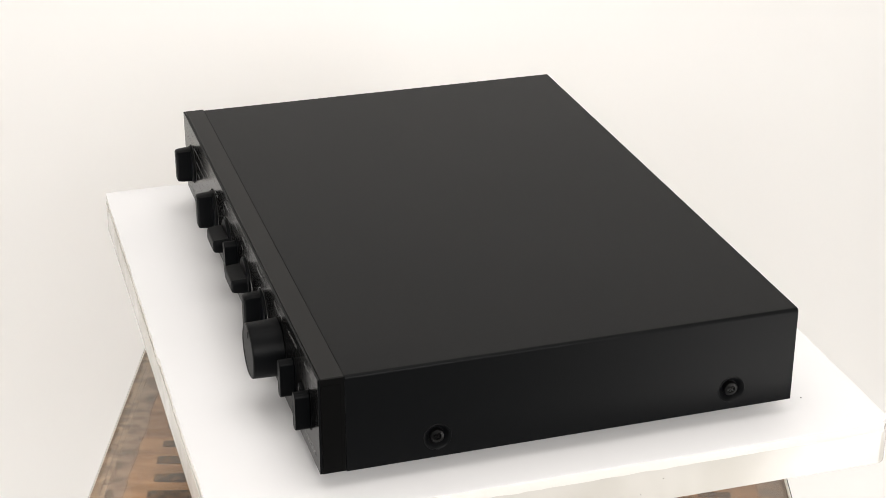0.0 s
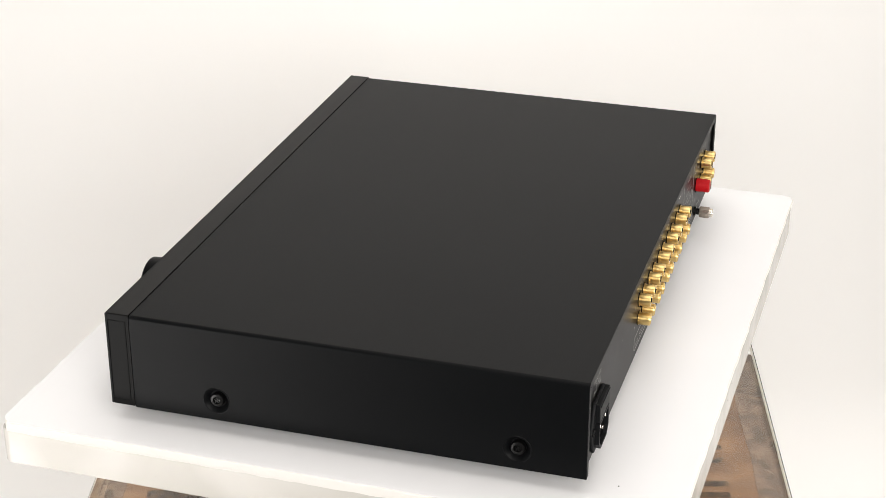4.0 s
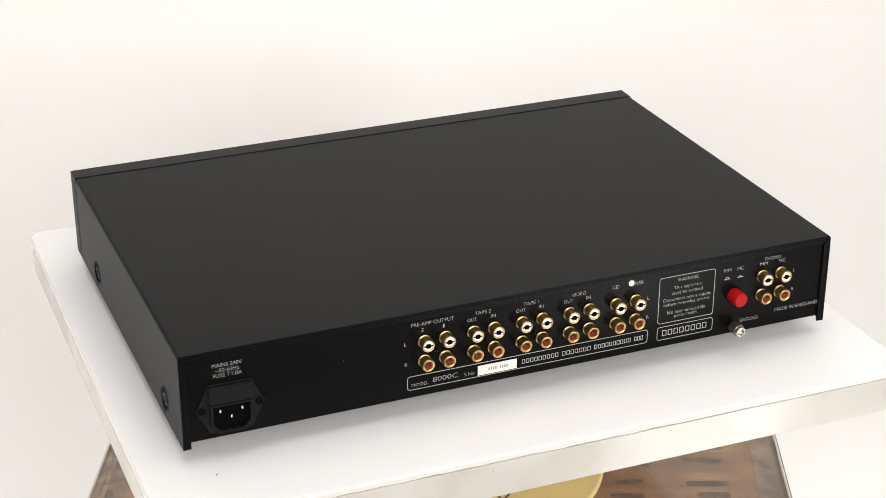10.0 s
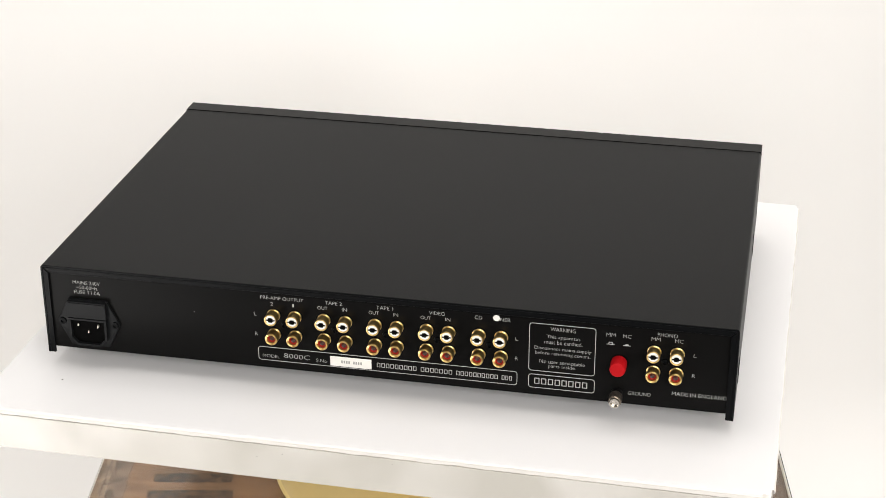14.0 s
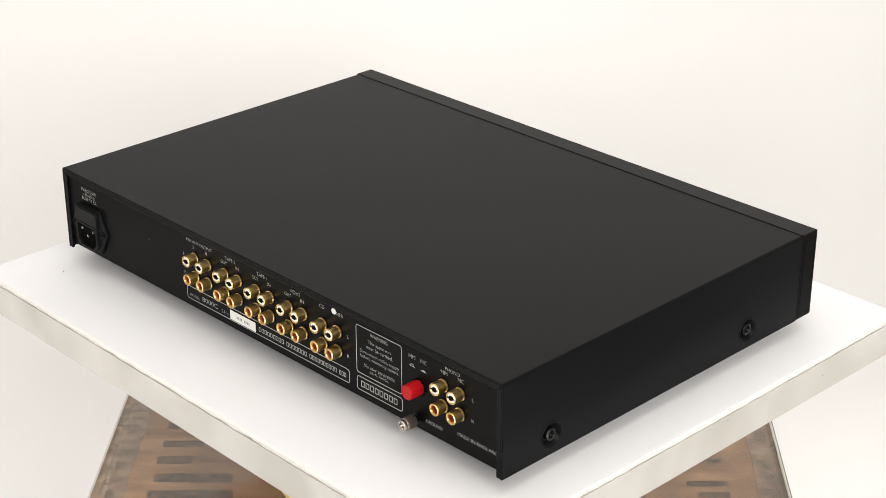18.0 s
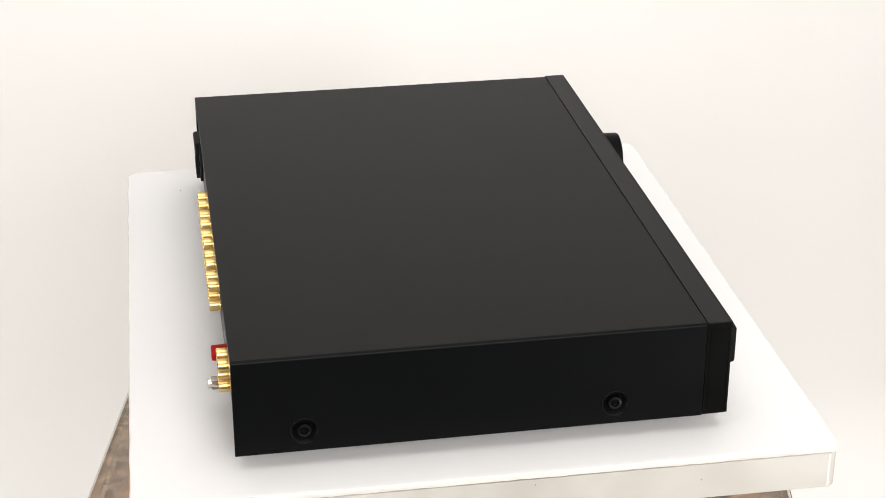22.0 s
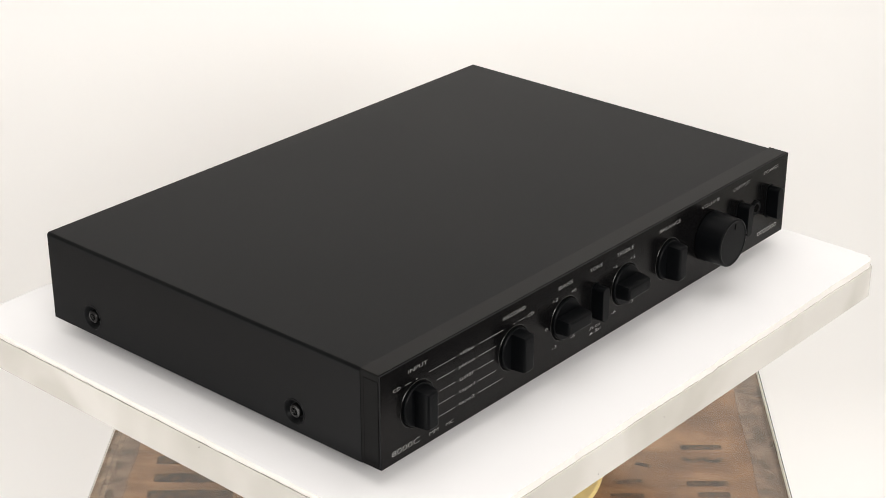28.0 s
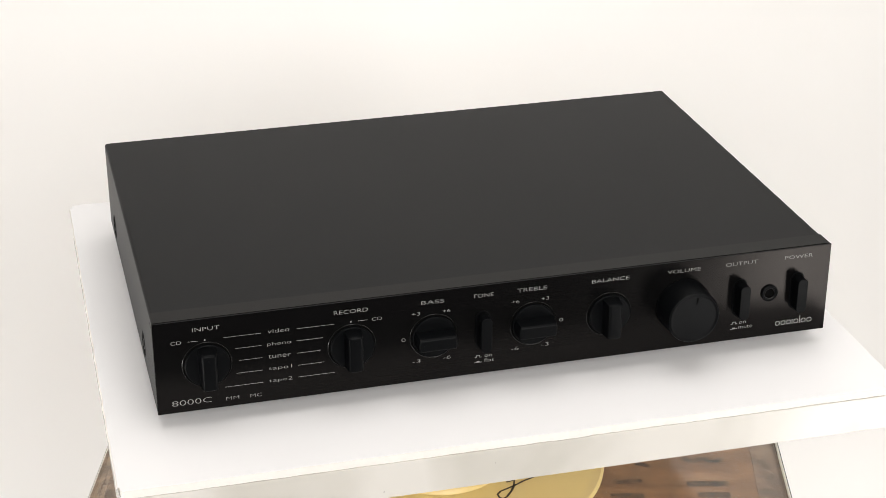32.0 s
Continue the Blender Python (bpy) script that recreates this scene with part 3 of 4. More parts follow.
plate_bm = box(-W2 + 0.0002, W2 - 0.0002, FACE, FACE + 0.0014, 0.0004, PH - 0.0003, 0.0001, 1)
face_plate = apart("face_plate", plate_bm, M_PANEL, "glossy black anodised face plate")
face_plate.data.materials.append(M_CASE)
for poly in face_plate.data.polygons:
    if abs(poly.normal.y) < 0.9:
        poly.material_index = 1
for s in (-1, 1):
    x0 = s * FW
    o = rounded(-0.0058, 0.0058, 0.0035, PH - 0.0045, 0.0006, 2)
    i2 = rounded(-0.0054, 0.0054, 0.0039, PH - 0.0049, 0.0004, 2)
    apart("end_plate", prism([(a, b) for a, b in i2], 0.0, 0.00012, "y"), M_END, m=pose(x0 + s * 0.00012, (FACE + SEAM) / 2 - 0.0002, 0, 0, 0, 90 * s))
    apart("end_groove", ring_outline(o, i2, 0.0001), M_GROOVE, m=pose(x0, (FACE + SEAM) / 2 - 0.0002, 0, 0, 0, 90 * s))


# lettering: built-in font, fitted to a width and a height
def letters(text, wide, high, material, face="flat", bold=0.0):
    cu = bpy.data.curves.new("lettering", "FONT")
    cu.body, cu.align_x, cu.align_y, cu.extrude, cu.offset = text, "CENTER", "CENTER", 0.0, bold
    cu.resolution_u = 3
    tmp = new("lettering_raw", cu)
    bpy.context.view_layer.update()
    me = bpy.data.meshes.new_from_object(tmp.evaluated_get(bpy.context.evaluated_depsgraph_get()))
    bpy.data.objects.remove(tmp)
    bm = bmesh.new()
    bm.from_mesh(me)
    bpy.data.meshes.remove(me)
    xs, ys = [v.co.x for v in bm.verts], [v.co.y for v in bm.verts]
    x0, x1, y0, y1 = min(xs), max(xs), min(ys), max(ys)
    for v in bm.verts:
        v.co = Vector(((v.co.x - (x0 + x1) / 2) * wide / (x1 - x0), 0, (v.co.y - (y0 + y1) / 2) * high / (y1 - y0)))
    bmesh.ops.recalc_face_normals(bm, faces=bm.faces)
    me = bpy.data.meshes.new("lettering")
    bm.to_mesh(me)
    bm.free()
    me.materials.append(material)
    return me


LIFT = 0.00012


def front_text(text, x, z, wide, high, bold=-0.013):
    apart("lettering", letters(text, wide / 1000, high * 0.88 / 1000, M_PRINT_FRONT, bold=bold), None, "pale grey printed word", pose(x / 1000, FACE - LIFT, z / 1000))


def back_text(text, x, z, wide, high, bold=-0.015):
    rear("lettering", letters(text, wide / 1000, high / 1000, M_PRINT, bold=bold), None, "pale grey printed word", pose(x / 1000, BACKY + LIFT, z / 1000, 0, 0, 180))


def bar(x0, x1, z0, z1):
    return box(x0 / 1000, x1 / 1000, -LIFT, 0, z0 / 1000, z1 / 1000)


for a in [("INPUT", -190, 56.1, 16.5, 2.9), ("CD", -208.6, 48.6, 6.4, 2.6), ("video", -145.8, 49.0, 13.4, 3.0), ("phono", -145.7, 39.9, 15.0, 3.4), ("tuner", -145.8, 31.4, 14.0, 2.8), ("tape1", -145.7, 22.9, 14.6, 3.5), ("tape2", -145.7, 14.4, 14.6, 3.5),
          ("8000C", -201.2, 7.0, 24.5, 4.1), ("MM", -176.1, 6.1, 7.9, 2.6), ("MC", -161.6, 5.9, 7.0, 2.6), ("RECORD", -100.4, 56.0, 21.5, 2.9), ("CD", -84.1, 48.7, 6.4, 2.6),
          ("BASS", -48.3, 55.6, 14.8, 2.9), ("+3", -59.2, 48.5, 5.2, 2.7), ("+6", -39.5, 48.3, 5.2, 2.7), ("0", -67.3, 31.3, 2.6, 2.7), ("-3", -59.0, 14.9, 5.0, 2.7), ("-6", -39.1, 15.2, 5.0, 2.7),
          ("TONE", -15.7, 55.9, 13.8, 2.9), ("on", -11.9, 12.6, 4.8, 2.0), ("flat", -11.2, 9.4, 6.8, 2.7), ("TREBLE", 16.6, 56.2, 19.6, 2.9), ("+6", 5.6, 48.6, 5.2, 2.7), ("+3", 25.4, 48.5, 5.2, 2.7), ("0", 36.5, 31.7, 2.6, 2.7), ("-3", 25.9, 15.4, 5.0, 2.7), ("-6", 5.8, 15.1, 5.0, 2.7),
          ("BALANCE", 69.1, 56.1, 25.2, 2.9), ("VOLUME", 119.2, 56.2, 23.0, 2.9), ("OUTPUT", 159.3, 56.4, 22.2, 2.9), ("on", 162.9, 12.7, 4.8, 2.0), ("mute", 165.2, 9.3, 9.6, 2.4), ("POWER", 199.6, 56.4, 19.8, 2.9)]:
    front_text(*a)
for x0, x1, z in [(-180.1, -156.6, 48.5), (-173, -156.8, 40.0), (-171, -156.6, 31.5), (-172.8, -156.7, 22.8), (-180.6, -156.7, 14.2), (-134.5, -111.2, 48.5), (-134.8, -118.2, 40.1), (-134.8, -120.2, 31.5), (-134.7, -118, 23.0), (-134.7, -111.4, 14.7), (-201.4, -195.3, 48.4), (-95.9, -90.2, 48.7)]:
    apart("printed_line", bar(x0, x1, z - 0.11, z + 0.11), M_PRINT_FRONT, m=pose(0, FACE, 0))
for x, z in ((-191.1, 48.5), (-100.6, 48.6)):
    apart("printed_dot", lathe([(0.0005, 0), (0.0005, 0.0001), (0, 0.0001)], 12), M_PRINT_FRONT, m=pose(x / 1000, FACE, z / 1000))


def push_marks(x, z_out, z_in, y, flip, material):
    """The little out and in signs of a push switch: a hollow and a filled hump on a base line."""
    g = 1 if not flip else -1
    for z, hollow in ((z_out, True), (z_in, False)):
        bm = bmesh.new()
        quads = [((-2.4, -0.9), (-1.1, -0.9), (-1.1, -0.5), (-2.4, -0.5)), ((1.1, -0.9), (2.4, -0.9), (2.4, -0.5), (1.1, -0.5))]
        if hollow:
            quads += [((-1.4, -0.9), (-1.0, -0.9), (-0.7, 0.9), (-1.1, 0.9)), ((1.0, -0.9), (1.4, -0.9), (1.1, 0.9), (0.7, 0.9)), ((-0.8, 0.5), (0.8, 0.5), (0.9, 0.9), (-0.9, 0.9))]
        else:
            quads += [((-1.4, -0.9), (1.4, -0.9), (0.7, 0.3), (-0.7, 0.3))]
        for q in quads:
            bm.faces.new([bm.verts.new((g * a / 1000, 0, b / 1000)) for a, b in q])
        apart("printed_symbol", bm, material, "pale push-switch sign", pose(x / 1000, y, z / 1000))


push_marks(-18.6, 12.8, 9.2, FACE - LIFT, False, M_PRINT_FRONT)
push_marks(156.9, 12.9, 9.2, FACE - LIFT, False, M_PRINT_FRONT)

# makers' names as rows of plain open blocks and bars
def blocks(slots, z, w=0.45, curve=0.42):
    """slots: (start, end, height) along x in mm; wide ones are open blocks, narrow ones plain bars of stroke w."""
    bm = bmesh.new()
    for a, b, hi in slots:
        if b - a < 3 * w:
            quads = [((a, 0), (b, 0), (b, hi), (a, hi))]
            for q in quads:
                bm.faces.new([bm.verts.new((x / 1000, 0, (z + u) / 1000)) for x, u in q])
        else:
            r = min((b - a), hi) * curve
            o, i = rounded(a, b, 0, hi, r, 4), rounded(a + w, b - w, w, hi - w, max(0.02, r - w * 0.8), 4)
            vo = [bm.verts.new((x / 1000, 0, (z + u) / 1000)) for x, u in o]
            vi = [bm.verts.new((x / 1000, 0, (z + u) / 1000)) for x, u in i]
            for k in range(len(vo)):
                m = (k + 1) % len(vo)
                bm.faces.new((vo[k], vo[m], vi[m], vi[k]))
    return bm


MARK = [(186.6, 190.1, 3.4), (190.7, 194.0, 3.4), (194.6, 198.1, 3.4), (198.8, 199.2, 3.4), (199.9, 203.4, 3.4), (204.1, 204.5, 5.4), (205.2, 208.7, 3.4), (209.4, 213.0, 3.4)]
apart("maker_mark", blocks(MARK, 6.8, 0.4, 0.5), M_PRINT, "pale grey maker's mark of plain rings and bars", pose(0, FACE - LIFT, 0))

# rotary knobs with a bar grip
KR = 0.0140
ring_me = mesh_of("knob_gap", lathe([(KR + 0.0009, 0.0), (KR + 0.0009, 0.0002), (KR - 0.0004, 0.0002), (KR - 0.0004, 0.0)], 48), M_GROOVE, 40)
rim_me = mesh_of("knob_rim", lathe([(KR + 0.0015, 0.0), (KR + 0.0012, 0.0003), (KR + 0.0008, 0.00015)], 56), M_RIM, 60)
flange_me = mesh_of("flange", lathe([(0, 0), (KR, 0.0003), (KR, 0.0016), (KR - 0.0006, 0.0022), (0, 0.0024)], 48), M_KNOB, 40)


def grip_mesh():
    """The bar across a knob: tapered, its two ends following the round flange, edges rounded."""
    bm = bmesh.new()
    lv = []
    for hgt, w, ln in ((0.0018, 0.0053, 0.0134), (0.0085, 0.0049, 0.0130), (0.0114, 0.0046, 0.0126), (0.0124, 0.0041, 0.0121), (0.0130, 0.0031, 0.0110)):
        a = math.asin(min(1, w / ln))
        pts = [(ln * math.sin(-a + 2 * a * i / 6), ln * math.cos(-a + 2 * a * i / 6)) for i in range(7)]
        pts += [(-x, -z) for x, z in pts]
        lv.append([bm.verts.new((x, -hgt, z)) for x, z in pts])
    for a, b in zip(lv, lv[1:]):
        n = len(a)
        for i in range(n):
            bm.faces.new((a[i], a[(i + 1) % n], b[(i + 1) % n], b[i]))
    bm.faces.new(lv[-1])
    return mesh_of("grip", bm, M_KNOB, 42)


grip_me = grip_mesh()
dimple_me = mesh_of("pointer_dot", lathe([(0.0010, 0.01290), (0.0010, 0.01308), (0.0007, 0.01310), (0.0006, 0.01298), (0, 0.01298)], 16), M_KNOB, 40)
for x, turn, lab in ((-190.5, 0, "black rotary input selector knob"), (-100.2, 0, "black rotary record selector knob"), (-47.8, -90, "black rotary bass knob"), (17.6, 90, "black rotary treble knob"), (68.8, 0, "black rotary balance knob")):
    k = apart("rotary_knob", flange_me, None, lab, pose(x / 1000, FACE, 0.0316) @ Matrix.Rotation(radians(turn), 4, "Y"))
    sub("knob_gap", ring_me, None, k)
    sub("knob_rim", rim_me, None, k)
    sub("grip", grip_me, None, k)
    sub("pointer_dot", dimple_me, None, k, m=pose(0, 0, 0.0085))
VR = 0.0180
vk = apart("volume_knob", lathe([(0, 0), (VR + 0.0003, 0.0004), (VR + 0.0003, 0.004), (VR, 0.006), (VR - 0.0004, 0.0192), (VR - 0.0008, 0.0199), (VR - 0.0018, 0.0203), (VR - 0.0024, 0.0200), (VR - 0.0030, 0.0199), (VR - 0.0034, 0.0199), (0, 0.0199)], 72), M_KNOB, "large black cylindrical volume knob", pose(0.1195, FACE, 0.0316))
sub("pointer_mark", box(-0.00045, 0.00045, -0.02025, -0.0199, 0.0098, 0.0142), M_GROOVE, vk, m=Matrix.Rotation(radians(8), 4, "Y"))

# push switches: a slot and a rounded paddle
slot_o, slot_i = rounded(-0.0049, 0.0049, -0.0135, 0.0135, 0.0048, 6), rounded(-0.0041, 0.0041, -0.0127, 0.0127, 0.0040, 6)
paddle_bm = prism(rounded(-0.0036, 0.0036, -0.0122, 0.0122, 0.0030, 5), -0.0092, -0.0001, "y", 0.0006, 2)
paddle_me = mesh_of("paddle", paddle_bm, M_KNOB, 40)
for x, reach, lab in ((-15.6, 0.0, "black push paddle of the tone switch"), (159.3, 0.0004, "black push paddle of the output switch"), (199.7, 0.0004, "black push paddle of the power switch")):
    sw = apart("push_switch", prism(slot_i, -0.0002, -0.0001, "y"), M_GROOVE, lab, pose(x / 1000, FACE, 0.0316))
    sub("slot_rim", ring_outline(slot_o, slot_i, 0.0003), M_KNOB, sw)
    sub("paddle", paddle_me, None, sw, m=pose(0, -reach, 0))
hj = apart("headphone_socket", lathe([(0.0058, 0), (0.0058, 0.0011), (0.0052, 0.0016), (0.0040, 0.0014), (0.0036, 0.0004)], 36), M_KNOB, "black headphone socket with a raised rim", pose(0.1804, FACE, 0.0322))
sub("contact_ring", lathe([(0.0040, 0.0010), (0.0039, 0.0015), (0.0034, 0.0013), (0.0033, 0.0006)], 28), M_STEEL, hj, "dark metal contact ring")
sub("socket_hole", lathe([(0.0037, 0.0003), (0, 0.0003)], 28), M_GROOVE, hj)

# ---------------------------------------------------------------- rear of the amplifier
apart("back_panel", box(-CW + T + 0.0004, CW - T - 0.0004, BACKY - 0.0014, BACKY, 0.0034, CHT - T - 0.0010), M_BACK, "black printed back panel")
for a in [("MAINS 240V", 193.3, 49.2, 18.3, 2.5), ("~50-60Hz", 193.3, 45.8, 14.3, 2.4), ("FUSE T1.0A", 193.3, 42.4, 17.6, 2.5), ("L", 80.9, 38.9, 1.7, 2.3), ("R", 80.7, 24.8, 1.9, 2.3), ("PRE-AMP OUTPUT", 63.1, 51.2, 28.0, 2.4), ("2", 69.8, 47.0, 1.7, 2.4), ("1", 55.8, 47.2, 1.0, 2.4, -0.02),
          ("TAPE 2", 29.6, 51.4, 10.9, 2.4), ("OUT", 36.8, 47.4, 6.4, 2.3), ("IN", 22.6, 47.6, 3.1, 2.3), ("TAPE 1", -3.2, 51.4, 10.7, 2.4), ("OUT", 3.8, 47.5, 6.4, 2.3), ("IN", -10.2, 47.6, 3.1, 2.3), ("VIDEO", -36.5, 51.3, 10.0, 2.4), ("OUT", -29.2, 47.5, 6.4, 2.3), ("IN", -43.2, 47.6, 3.1, 2.3),
          ("CD", -62.5, 51.2, 4.6, 2.4), ("TUNER", -76.8, 51.2, 11.2, 2.4), ("L", -86.6, 38.9, 1.7, 2.3), ("R", -86.6, 25.2, 1.9, 2.3), ("MODEL", 71.6, 9.5, 11.2, 2.2), ("8000C", 54.6, 10.8, 17.0, 3.3, -0.012), ("S.No", 38.4, 9.8, 6.9, 2.3),
          ("WARNING", -115.0, 47.9, 15.4, 2.5), ("This apparatus", -115.4, 42.3, 20.6, 2.9), ("must be earthed.", -115.4, 38.9, 23.4, 2.5), ("Disconnect mains supply", -115.2, 34.1, 35.0, 2.9), ("before removing covers.", -115.2, 30.7, 34.3, 2.9), ("No user serviceable", -115.0, 25.2, 28.0, 2.5), ("parts inside.", -115.0, 21.9, 17.2, 2.9),
          ("MM", -144.3, 47.9, 5.4, 2.4), ("MC", -154.2, 47.8, 5.0, 2.4), ("GROUND", -163.2, 8.9, 13.9, 2.4), ("PHONO", -178.5, 51.1, 12.0, 2.4), ("MM", -171.6, 47.8, 5.4, 2.4), ("MC", -185.6, 47.8, 5.0, 2.4), ("L", -195.6, 39.0, 1.7, 2.3), ("R", -195.5, 25.1, 1.9, 2.3), ("MADE IN ENGLAND", -199.8, 11.6, 33.4, 2.5)]:
    back_text(*a)


def frame_box(x0, x1, z0, z1, label):
    o = rounded(-(x1 - x0) / 2000, (x1 - x0) / 2000, -(z1 - z0) / 2000, (z1 - z0) / 2000, 0.0020, 4)
    i = rounded(-(x1 - x0) / 2000 + 0.0004, (x1 - x0) / 2000 - 0.0004, -(z1 - z0) / 2000 + 0.0004, (z1 - z0) / 2000 - 0.0004, 0.0016, 4)
    rear("printed_frame", ring_outline(o, i, LIFT), M_PRINT, label, pose((x0 + x1) / 2000, BACKY, (z0 + z1) / 2000, 0, 0, 180))


frame_box(-87.3, 80.1, 6.2, 16.0, "pale printed frame")
frame_box(-135.3, -94.1, 17.9, 51.2, "pale printed frame")
frame_box(-135.6, -94.2, 5.9, 15.6, "pale printed frame")
for words, z, hi, w in (([(-131.5, -97.5, 8)], 8.8, 4.2, 0.55), ([(-23.5, 2.7, 9), (-46.4, -25.6, 7), (-75.3, -48.4, 10), (-84.2, -77.2, 3)], 9.2, 3.1, 0.4)):
    for x0, x1, n in words:
        step = (x1 - x0) / n
        slots = []
        for k in range(n):
            a = x0 + step * k
            slots.append((a + step * 0.12, a + step * 0.88, hi))
        rear("maker_mark", blocks(slots, z, w, 0.06), M_PRINT, "pale printed maker's mark of plain shapes", pose(0, BACKY + LIFT, 0))
# push signs over the red button
for x, hollow in ((-144.3, True), (-154.2, False)):
    bm = bmesh.new()
    quads = [((-2.4, -0.9), (2.4, -0.9), (2.4, -0.5), (-2.4, -0.5))]
    if hollow:
        quads += [((-1.4, -0.5), (-1.0, -0.5), (-0.7, 0.9), (-1.1, 0.9)), ((1.0, -0.5), (1.4, -0.5), (1.1, 0.9), (0.7, 0.9)), ((-0.8, 0.5), (0.8, 0.5), (0.9, 0.9), (-0.9, 0.9))]
    else:
        quads += [((-1.4, -0.5), (1.4, -0.5), (0.7, 0.3), (-0.7, 0.3))]
    for q in quads:
        bm.faces.new([bm.verts.new((a / 1000, 0, b / 1000)) for a, b in q])
    rear("printed_symbol", bm, M_PRINT, "pale push-switch sign", pose(x / 1000, BACKY + LIFT, 0.0421))
lab = rear("serial_label", box(-0.0134, 0.0134, -0.0002, 0, -0.0034, 0.0034), M_LABEL, "small white paper label with grey print", pose(0.0193, BACKY, 0.0105, 0, 0, 180))
ink = bmesh.new()
for k in range(9):
    if k != 4:
        x = -0.0062 + k * 0.00155
        ink.faces.new([ink.verts.new((a, -0.0003, b)) for a, b in ((x, -0.0010), (x + 0.0010, -0.0010), (x + 0.0010, 0.0010), (x, 0.0010))])
sub("printed_bars", ink, M_INK, lab)
rear("paint_dot", lathe([(0.0021, 0), (0.0020, 0.0002), (0.0012, 0.0004), (0, 0.0005)], 20), M_LABEL, "white blob of paint", pose(-0.0737, BACKY, 0.0519, 0, 0, 180))

# gold phono sockets
REACH = 0.0080
PHONO_SHELL = mesh_of("phono_socket", lathe([(0.0043, 0), (0.0043, 0.0010), (0.0039, 0.0012), (0.0039, 0.0020), (0.0041, 0.0022), (0.0041, REACH - 0.0005), (0.0039, REACH - 0.0001), (0.0036, REACH), (0.0033, REACH - 0.0002), (0.0031, REACH - 0.0006), (0.0031, 0.0030)], 28), M_GOLD, 35)
RED_LIP = mesh_of("socket_lip", lathe([(0.0032, REACH - 0.0008), (0.0032, REACH - 0.0003), (0.0029, REACH - 0.0002), (0.0026, REACH - 0.0006), (0.0025, REACH - 0.0018)], 24), M_GOLD, 40)
SEAT = mesh_of("socket_seat", lathe([(0.0048, 0), (0.0048, 0.0003), (0.0044, 0.0004), (0.0043, 0.0002)], 28), M_GROOVE, 40)
INS = {"white": mesh_of("insulator", lathe([(0.00315, 0.0030), (0.0031, REACH - 0.0006), (0.0028, REACH - 0.0004), (0.0016, REACH - 0.0005), (0.0015, 0.0034), (0, 0.0034)], 24), M_WHITE_INS, 40),
       "red": mesh_of("insulator", lathe([(0.00315, 0.0030), (0.0031, REACH - 0.0018), (0.0027, REACH - 0.0018), (0.0017, REACH - 0.0022), (0.0016, 0.0034), (0, 0.0034)], 24), M_RED_INS, 40)}
HOLE = {"red": mesh_of("pin_hole", lathe([(0.00175, REACH - 0.0022), (0.0012, REACH - 0.0027), (0, REACH - 0.0029)], 18), M_RED_HOLE, 40),
        "white": mesh_of("pin_hole", prism([(-0.0028, -0.0003), (-0.0017, -0.0004), (-0.0012, -0.0014), (0.0012, -0.0014), (0.0017, -0.0004), (0.0028, -0.0003), (0.0028, 0.0003), (0.0017, 0.0004), (0.0012, 0.0014), (-0.0012, 0.0014), (-0.0017, 0.0004), (-0.0028, 0.0003)], -REACH, -REACH + 0.0004, "y"), M_GROOVE, 40)}
XS = [68.8, 54.8, 36.0, 22.0, 3.0, -11.0, -29.9, -43.9, -62.9, -76.9, -171.0, -185.0]
for x in XS:
    for z, nm in ((39.2, "white"), (25.6, "red")):
        s = rear("phono_socket", PHONO_SHELL, None, "gold-plated phono socket with a %s insert" % nm, pose(x / 1000, BACKY, z / 1000, 0, 0, 180))
        sub("insulator", INS[nm], None, s, "%s plastic insert" % nm)
        sub("pin_hole", HOLE[nm], None, s)
        sub("socket_seat", SEAT, None, s)
        if nm == "red":
            sub("socket_lip", RED_LIP, None, s)
RIVET = mesh_of("rivet", lathe([(0.0024, 0), (0.0022, 0.0010), (0.0012, 0.0013), (0.0010, 0.0006), (0, 0.0005)], 20), M_KNOB, 40)
for x in (62.0, 29.2, -3.8, -36.7, -69.7, -177.8):
    rear("rivet", RIVET, None, "small black rivet", pose(x / 1000, BACKY, 0.0326, 0, 0, 180))
rear("panel_hole", lathe([(0.0003, 0.0), (0.0003, 0.0002), (0, 0.0002)], 10), M_INK, m=pose(0.1213, BACKY, 0.036, 0, 0, 180))

# red push button and earth terminal
rb = rear("red_button", lathe([(0.0049, 0.0004), (0.0050, 0.0010), (0.0049, 0.0096), (0.0044, 0.0103), (0.0038, 0.0104), (0, 0.0104)], 40), M_RED, "red plastic push button", pose(-0.1500, BACKY, 0.0294, 0, 0, 180))
sub("button_gap", lathe([(0.0059, 0.0), (0.0059, 0.0002), (0, 0.0002)], 32), M_GROOVE, rb)


def knurled(r, h0, h1, n=26):
    bm = bmesh.new()
    rows = []
    for rr, h in ((r * 0.9, h0), (r, h0 + 0.0006), (r, h1 - 0.0006), (r * 0.92, h1)):
        rows.append([bm.verts.new((rr * (1 - 0.07 * (i % 2)) * math.cos(math.pi * i / n), -h, rr * (1 - 0.07 * (i % 2)) * math.sin(math.pi * i / n))) for i in range(2 * n)])
    for a, b in zip(rows, rows[1:]):
        for i in range(2 * n):
            j = (i + 1) % (2 * n)
            bm.faces.new((a[i], a[j], b[j], b[i]))
    bm.faces.new(rows[-1])
    bm.faces.new(rows[0])
    return bm


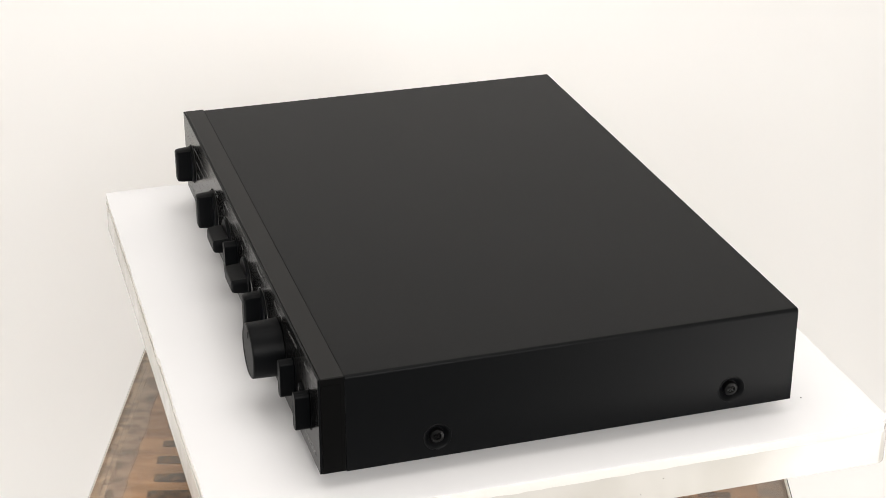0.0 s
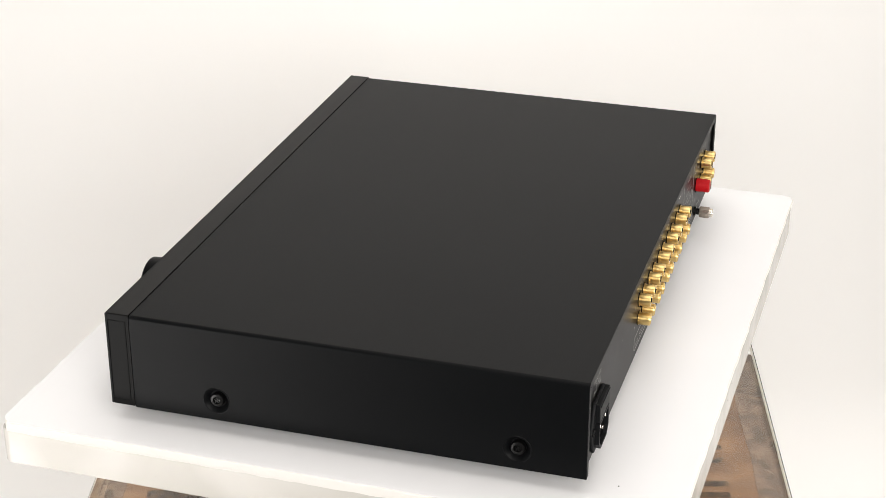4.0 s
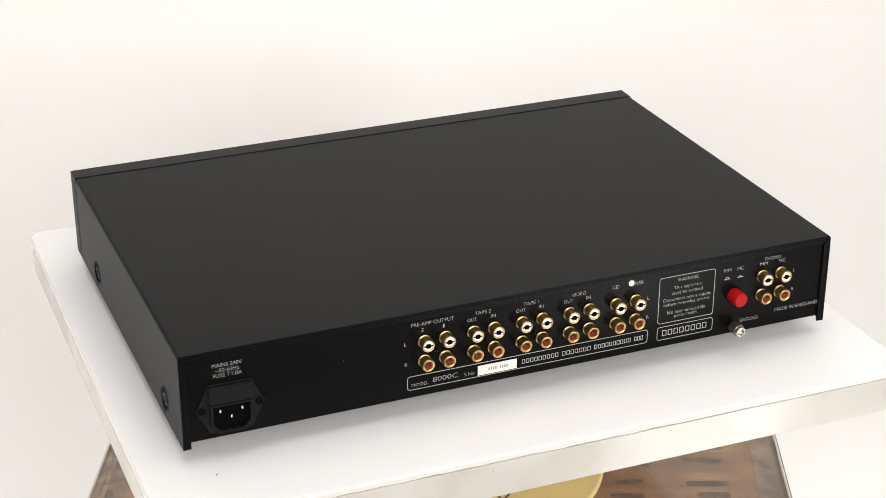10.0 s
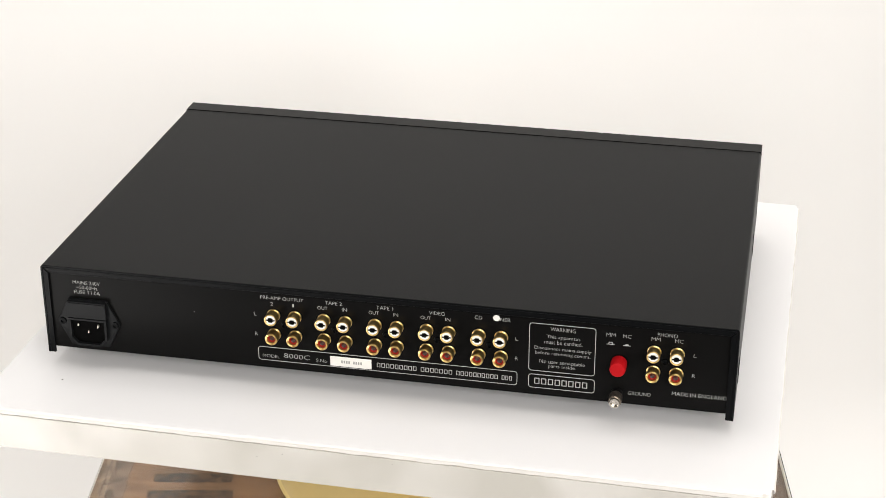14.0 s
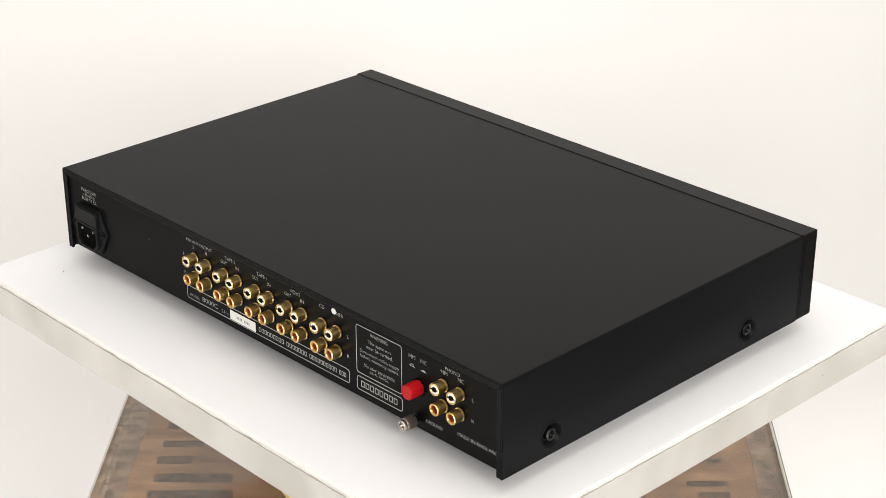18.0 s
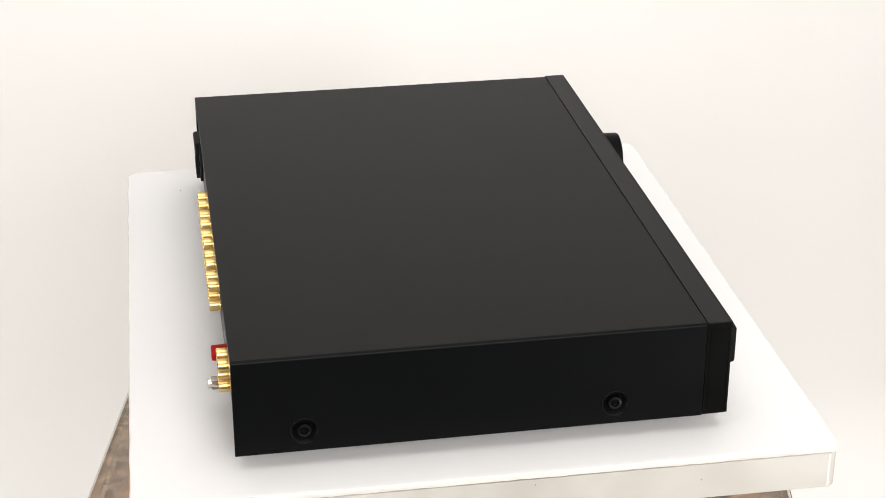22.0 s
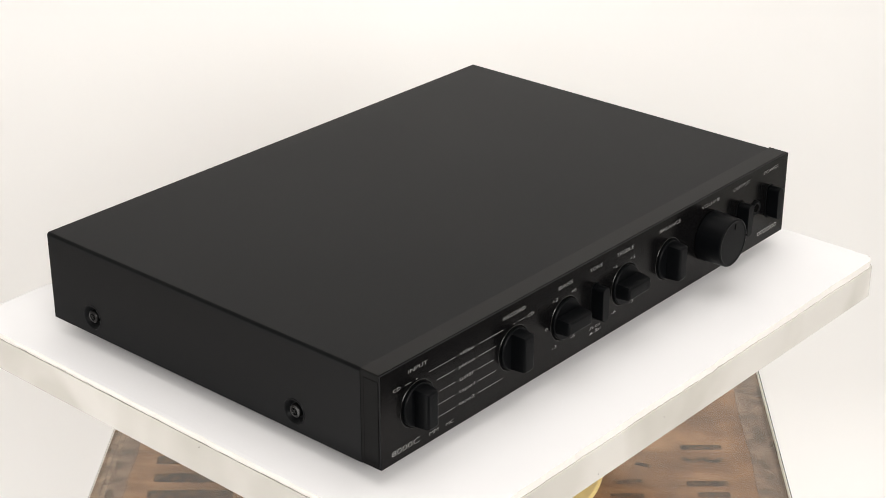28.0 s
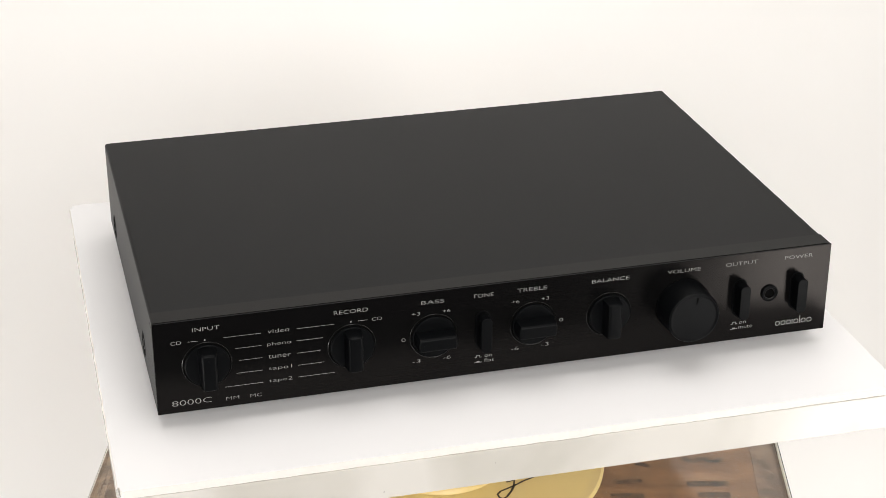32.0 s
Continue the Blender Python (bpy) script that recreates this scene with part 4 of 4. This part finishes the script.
gt = rear("earth_terminal", lathe([(0.0036, 0), (0.0036, 0.0012), (0.0024, 0.0014), (0.0024, 0.0060)], 24), M_STEEL, "knurled nickel earth terminal", pose(-0.1494, BACKY, 0.0080, 0, 0, 180))
sub("thumb_nut", knurled(0.0042, 0.0040, 0.0114), M_NUT, gt, "dull knurled nut")
sub("tip", lathe([(0.0033, 0.0113), (0.0033, 0.0134), (0.0031, 0.0138), (0.0025, 0.0138), (0.0023, 0.0120), (0, 0.0120)], 24), M_NICKEL, gt, "bright hollow tip")

# mains inlet: bevelled flange with two ears, fuse drawer, socket with three pins
iec = rear("mains_inlet", prism([(-0.0213, 0.0), (-0.0130, 0.0165), (0.0130, 0.0165), (0.0213, 0.0), (0.0130, -0.0165), (-0.0130, -0.0165)], -0.0022, 0.0, "y", 0.0006, 2), M_IEC, "black mains inlet with a fuse drawer", pose(0.1930, BACKY, 0.0215, 0, 0, 180))
sub("fuse_drawer", box(-0.0132, 0.0132, -0.0050, -0.0018, 0.0042, 0.0160, 0.0006), M_IEC, iec)
sub("drawer_lip", box(-0.0120, 0.0120, -0.0056, -0.0048, 0.0138, 0.0152, 0.0003), M_IEC, iec, "worn lip of the drawer")
so = [(-0.0128, 0.0038), (0.0128, 0.0038), (0.0128, -0.0105), (0.0080, -0.0155), (-0.0080, -0.0155), (-0.0128, -0.0105)]
si = [(-0.0114, 0.0026), (0.0114, 0.0026), (0.0112, -0.0098), (0.0073, -0.0140), (-0.0073, -0.0140), (-0.0112, -0.0098)]
sub("socket_rim", ring_outline(so, si, 0.0050), M_IEC, iec)
sub("socket_well", prism(si, -0.0026, -0.0023, "y"), M_GROOVE, iec)
for x, z in ((-0.0068, -0.0010), (0.0068, -0.0010), (0.0, -0.0055)):
    sub("pin", box(x - 0.0005, x + 0.0005, -0.0044, -0.0024, z - 0.0011, z + 0.0011, 0.0003, 1), M_NICKEL, iec, "bright metal pin")
for x in (-0.0178, 0.0178):
    sub("inlet_screw", lathe([(0.0026, 0.0020), (0.0024, 0.0030), (0.0011, 0.0031), (0.0009, 0.0024), (0, 0.0024)], 20), M_KNOB, iec, m=pose(x, 0, 0))


# ---------------------------------------------------------------- what moves
def motions():
    times = [float(t) for t in range(33)]
    for thing in (slab, board, amp_t):
        walk(thing, [(t, pose(0, 0, BASE, 0, 0, turn_at(t))) for t in times])


motions()
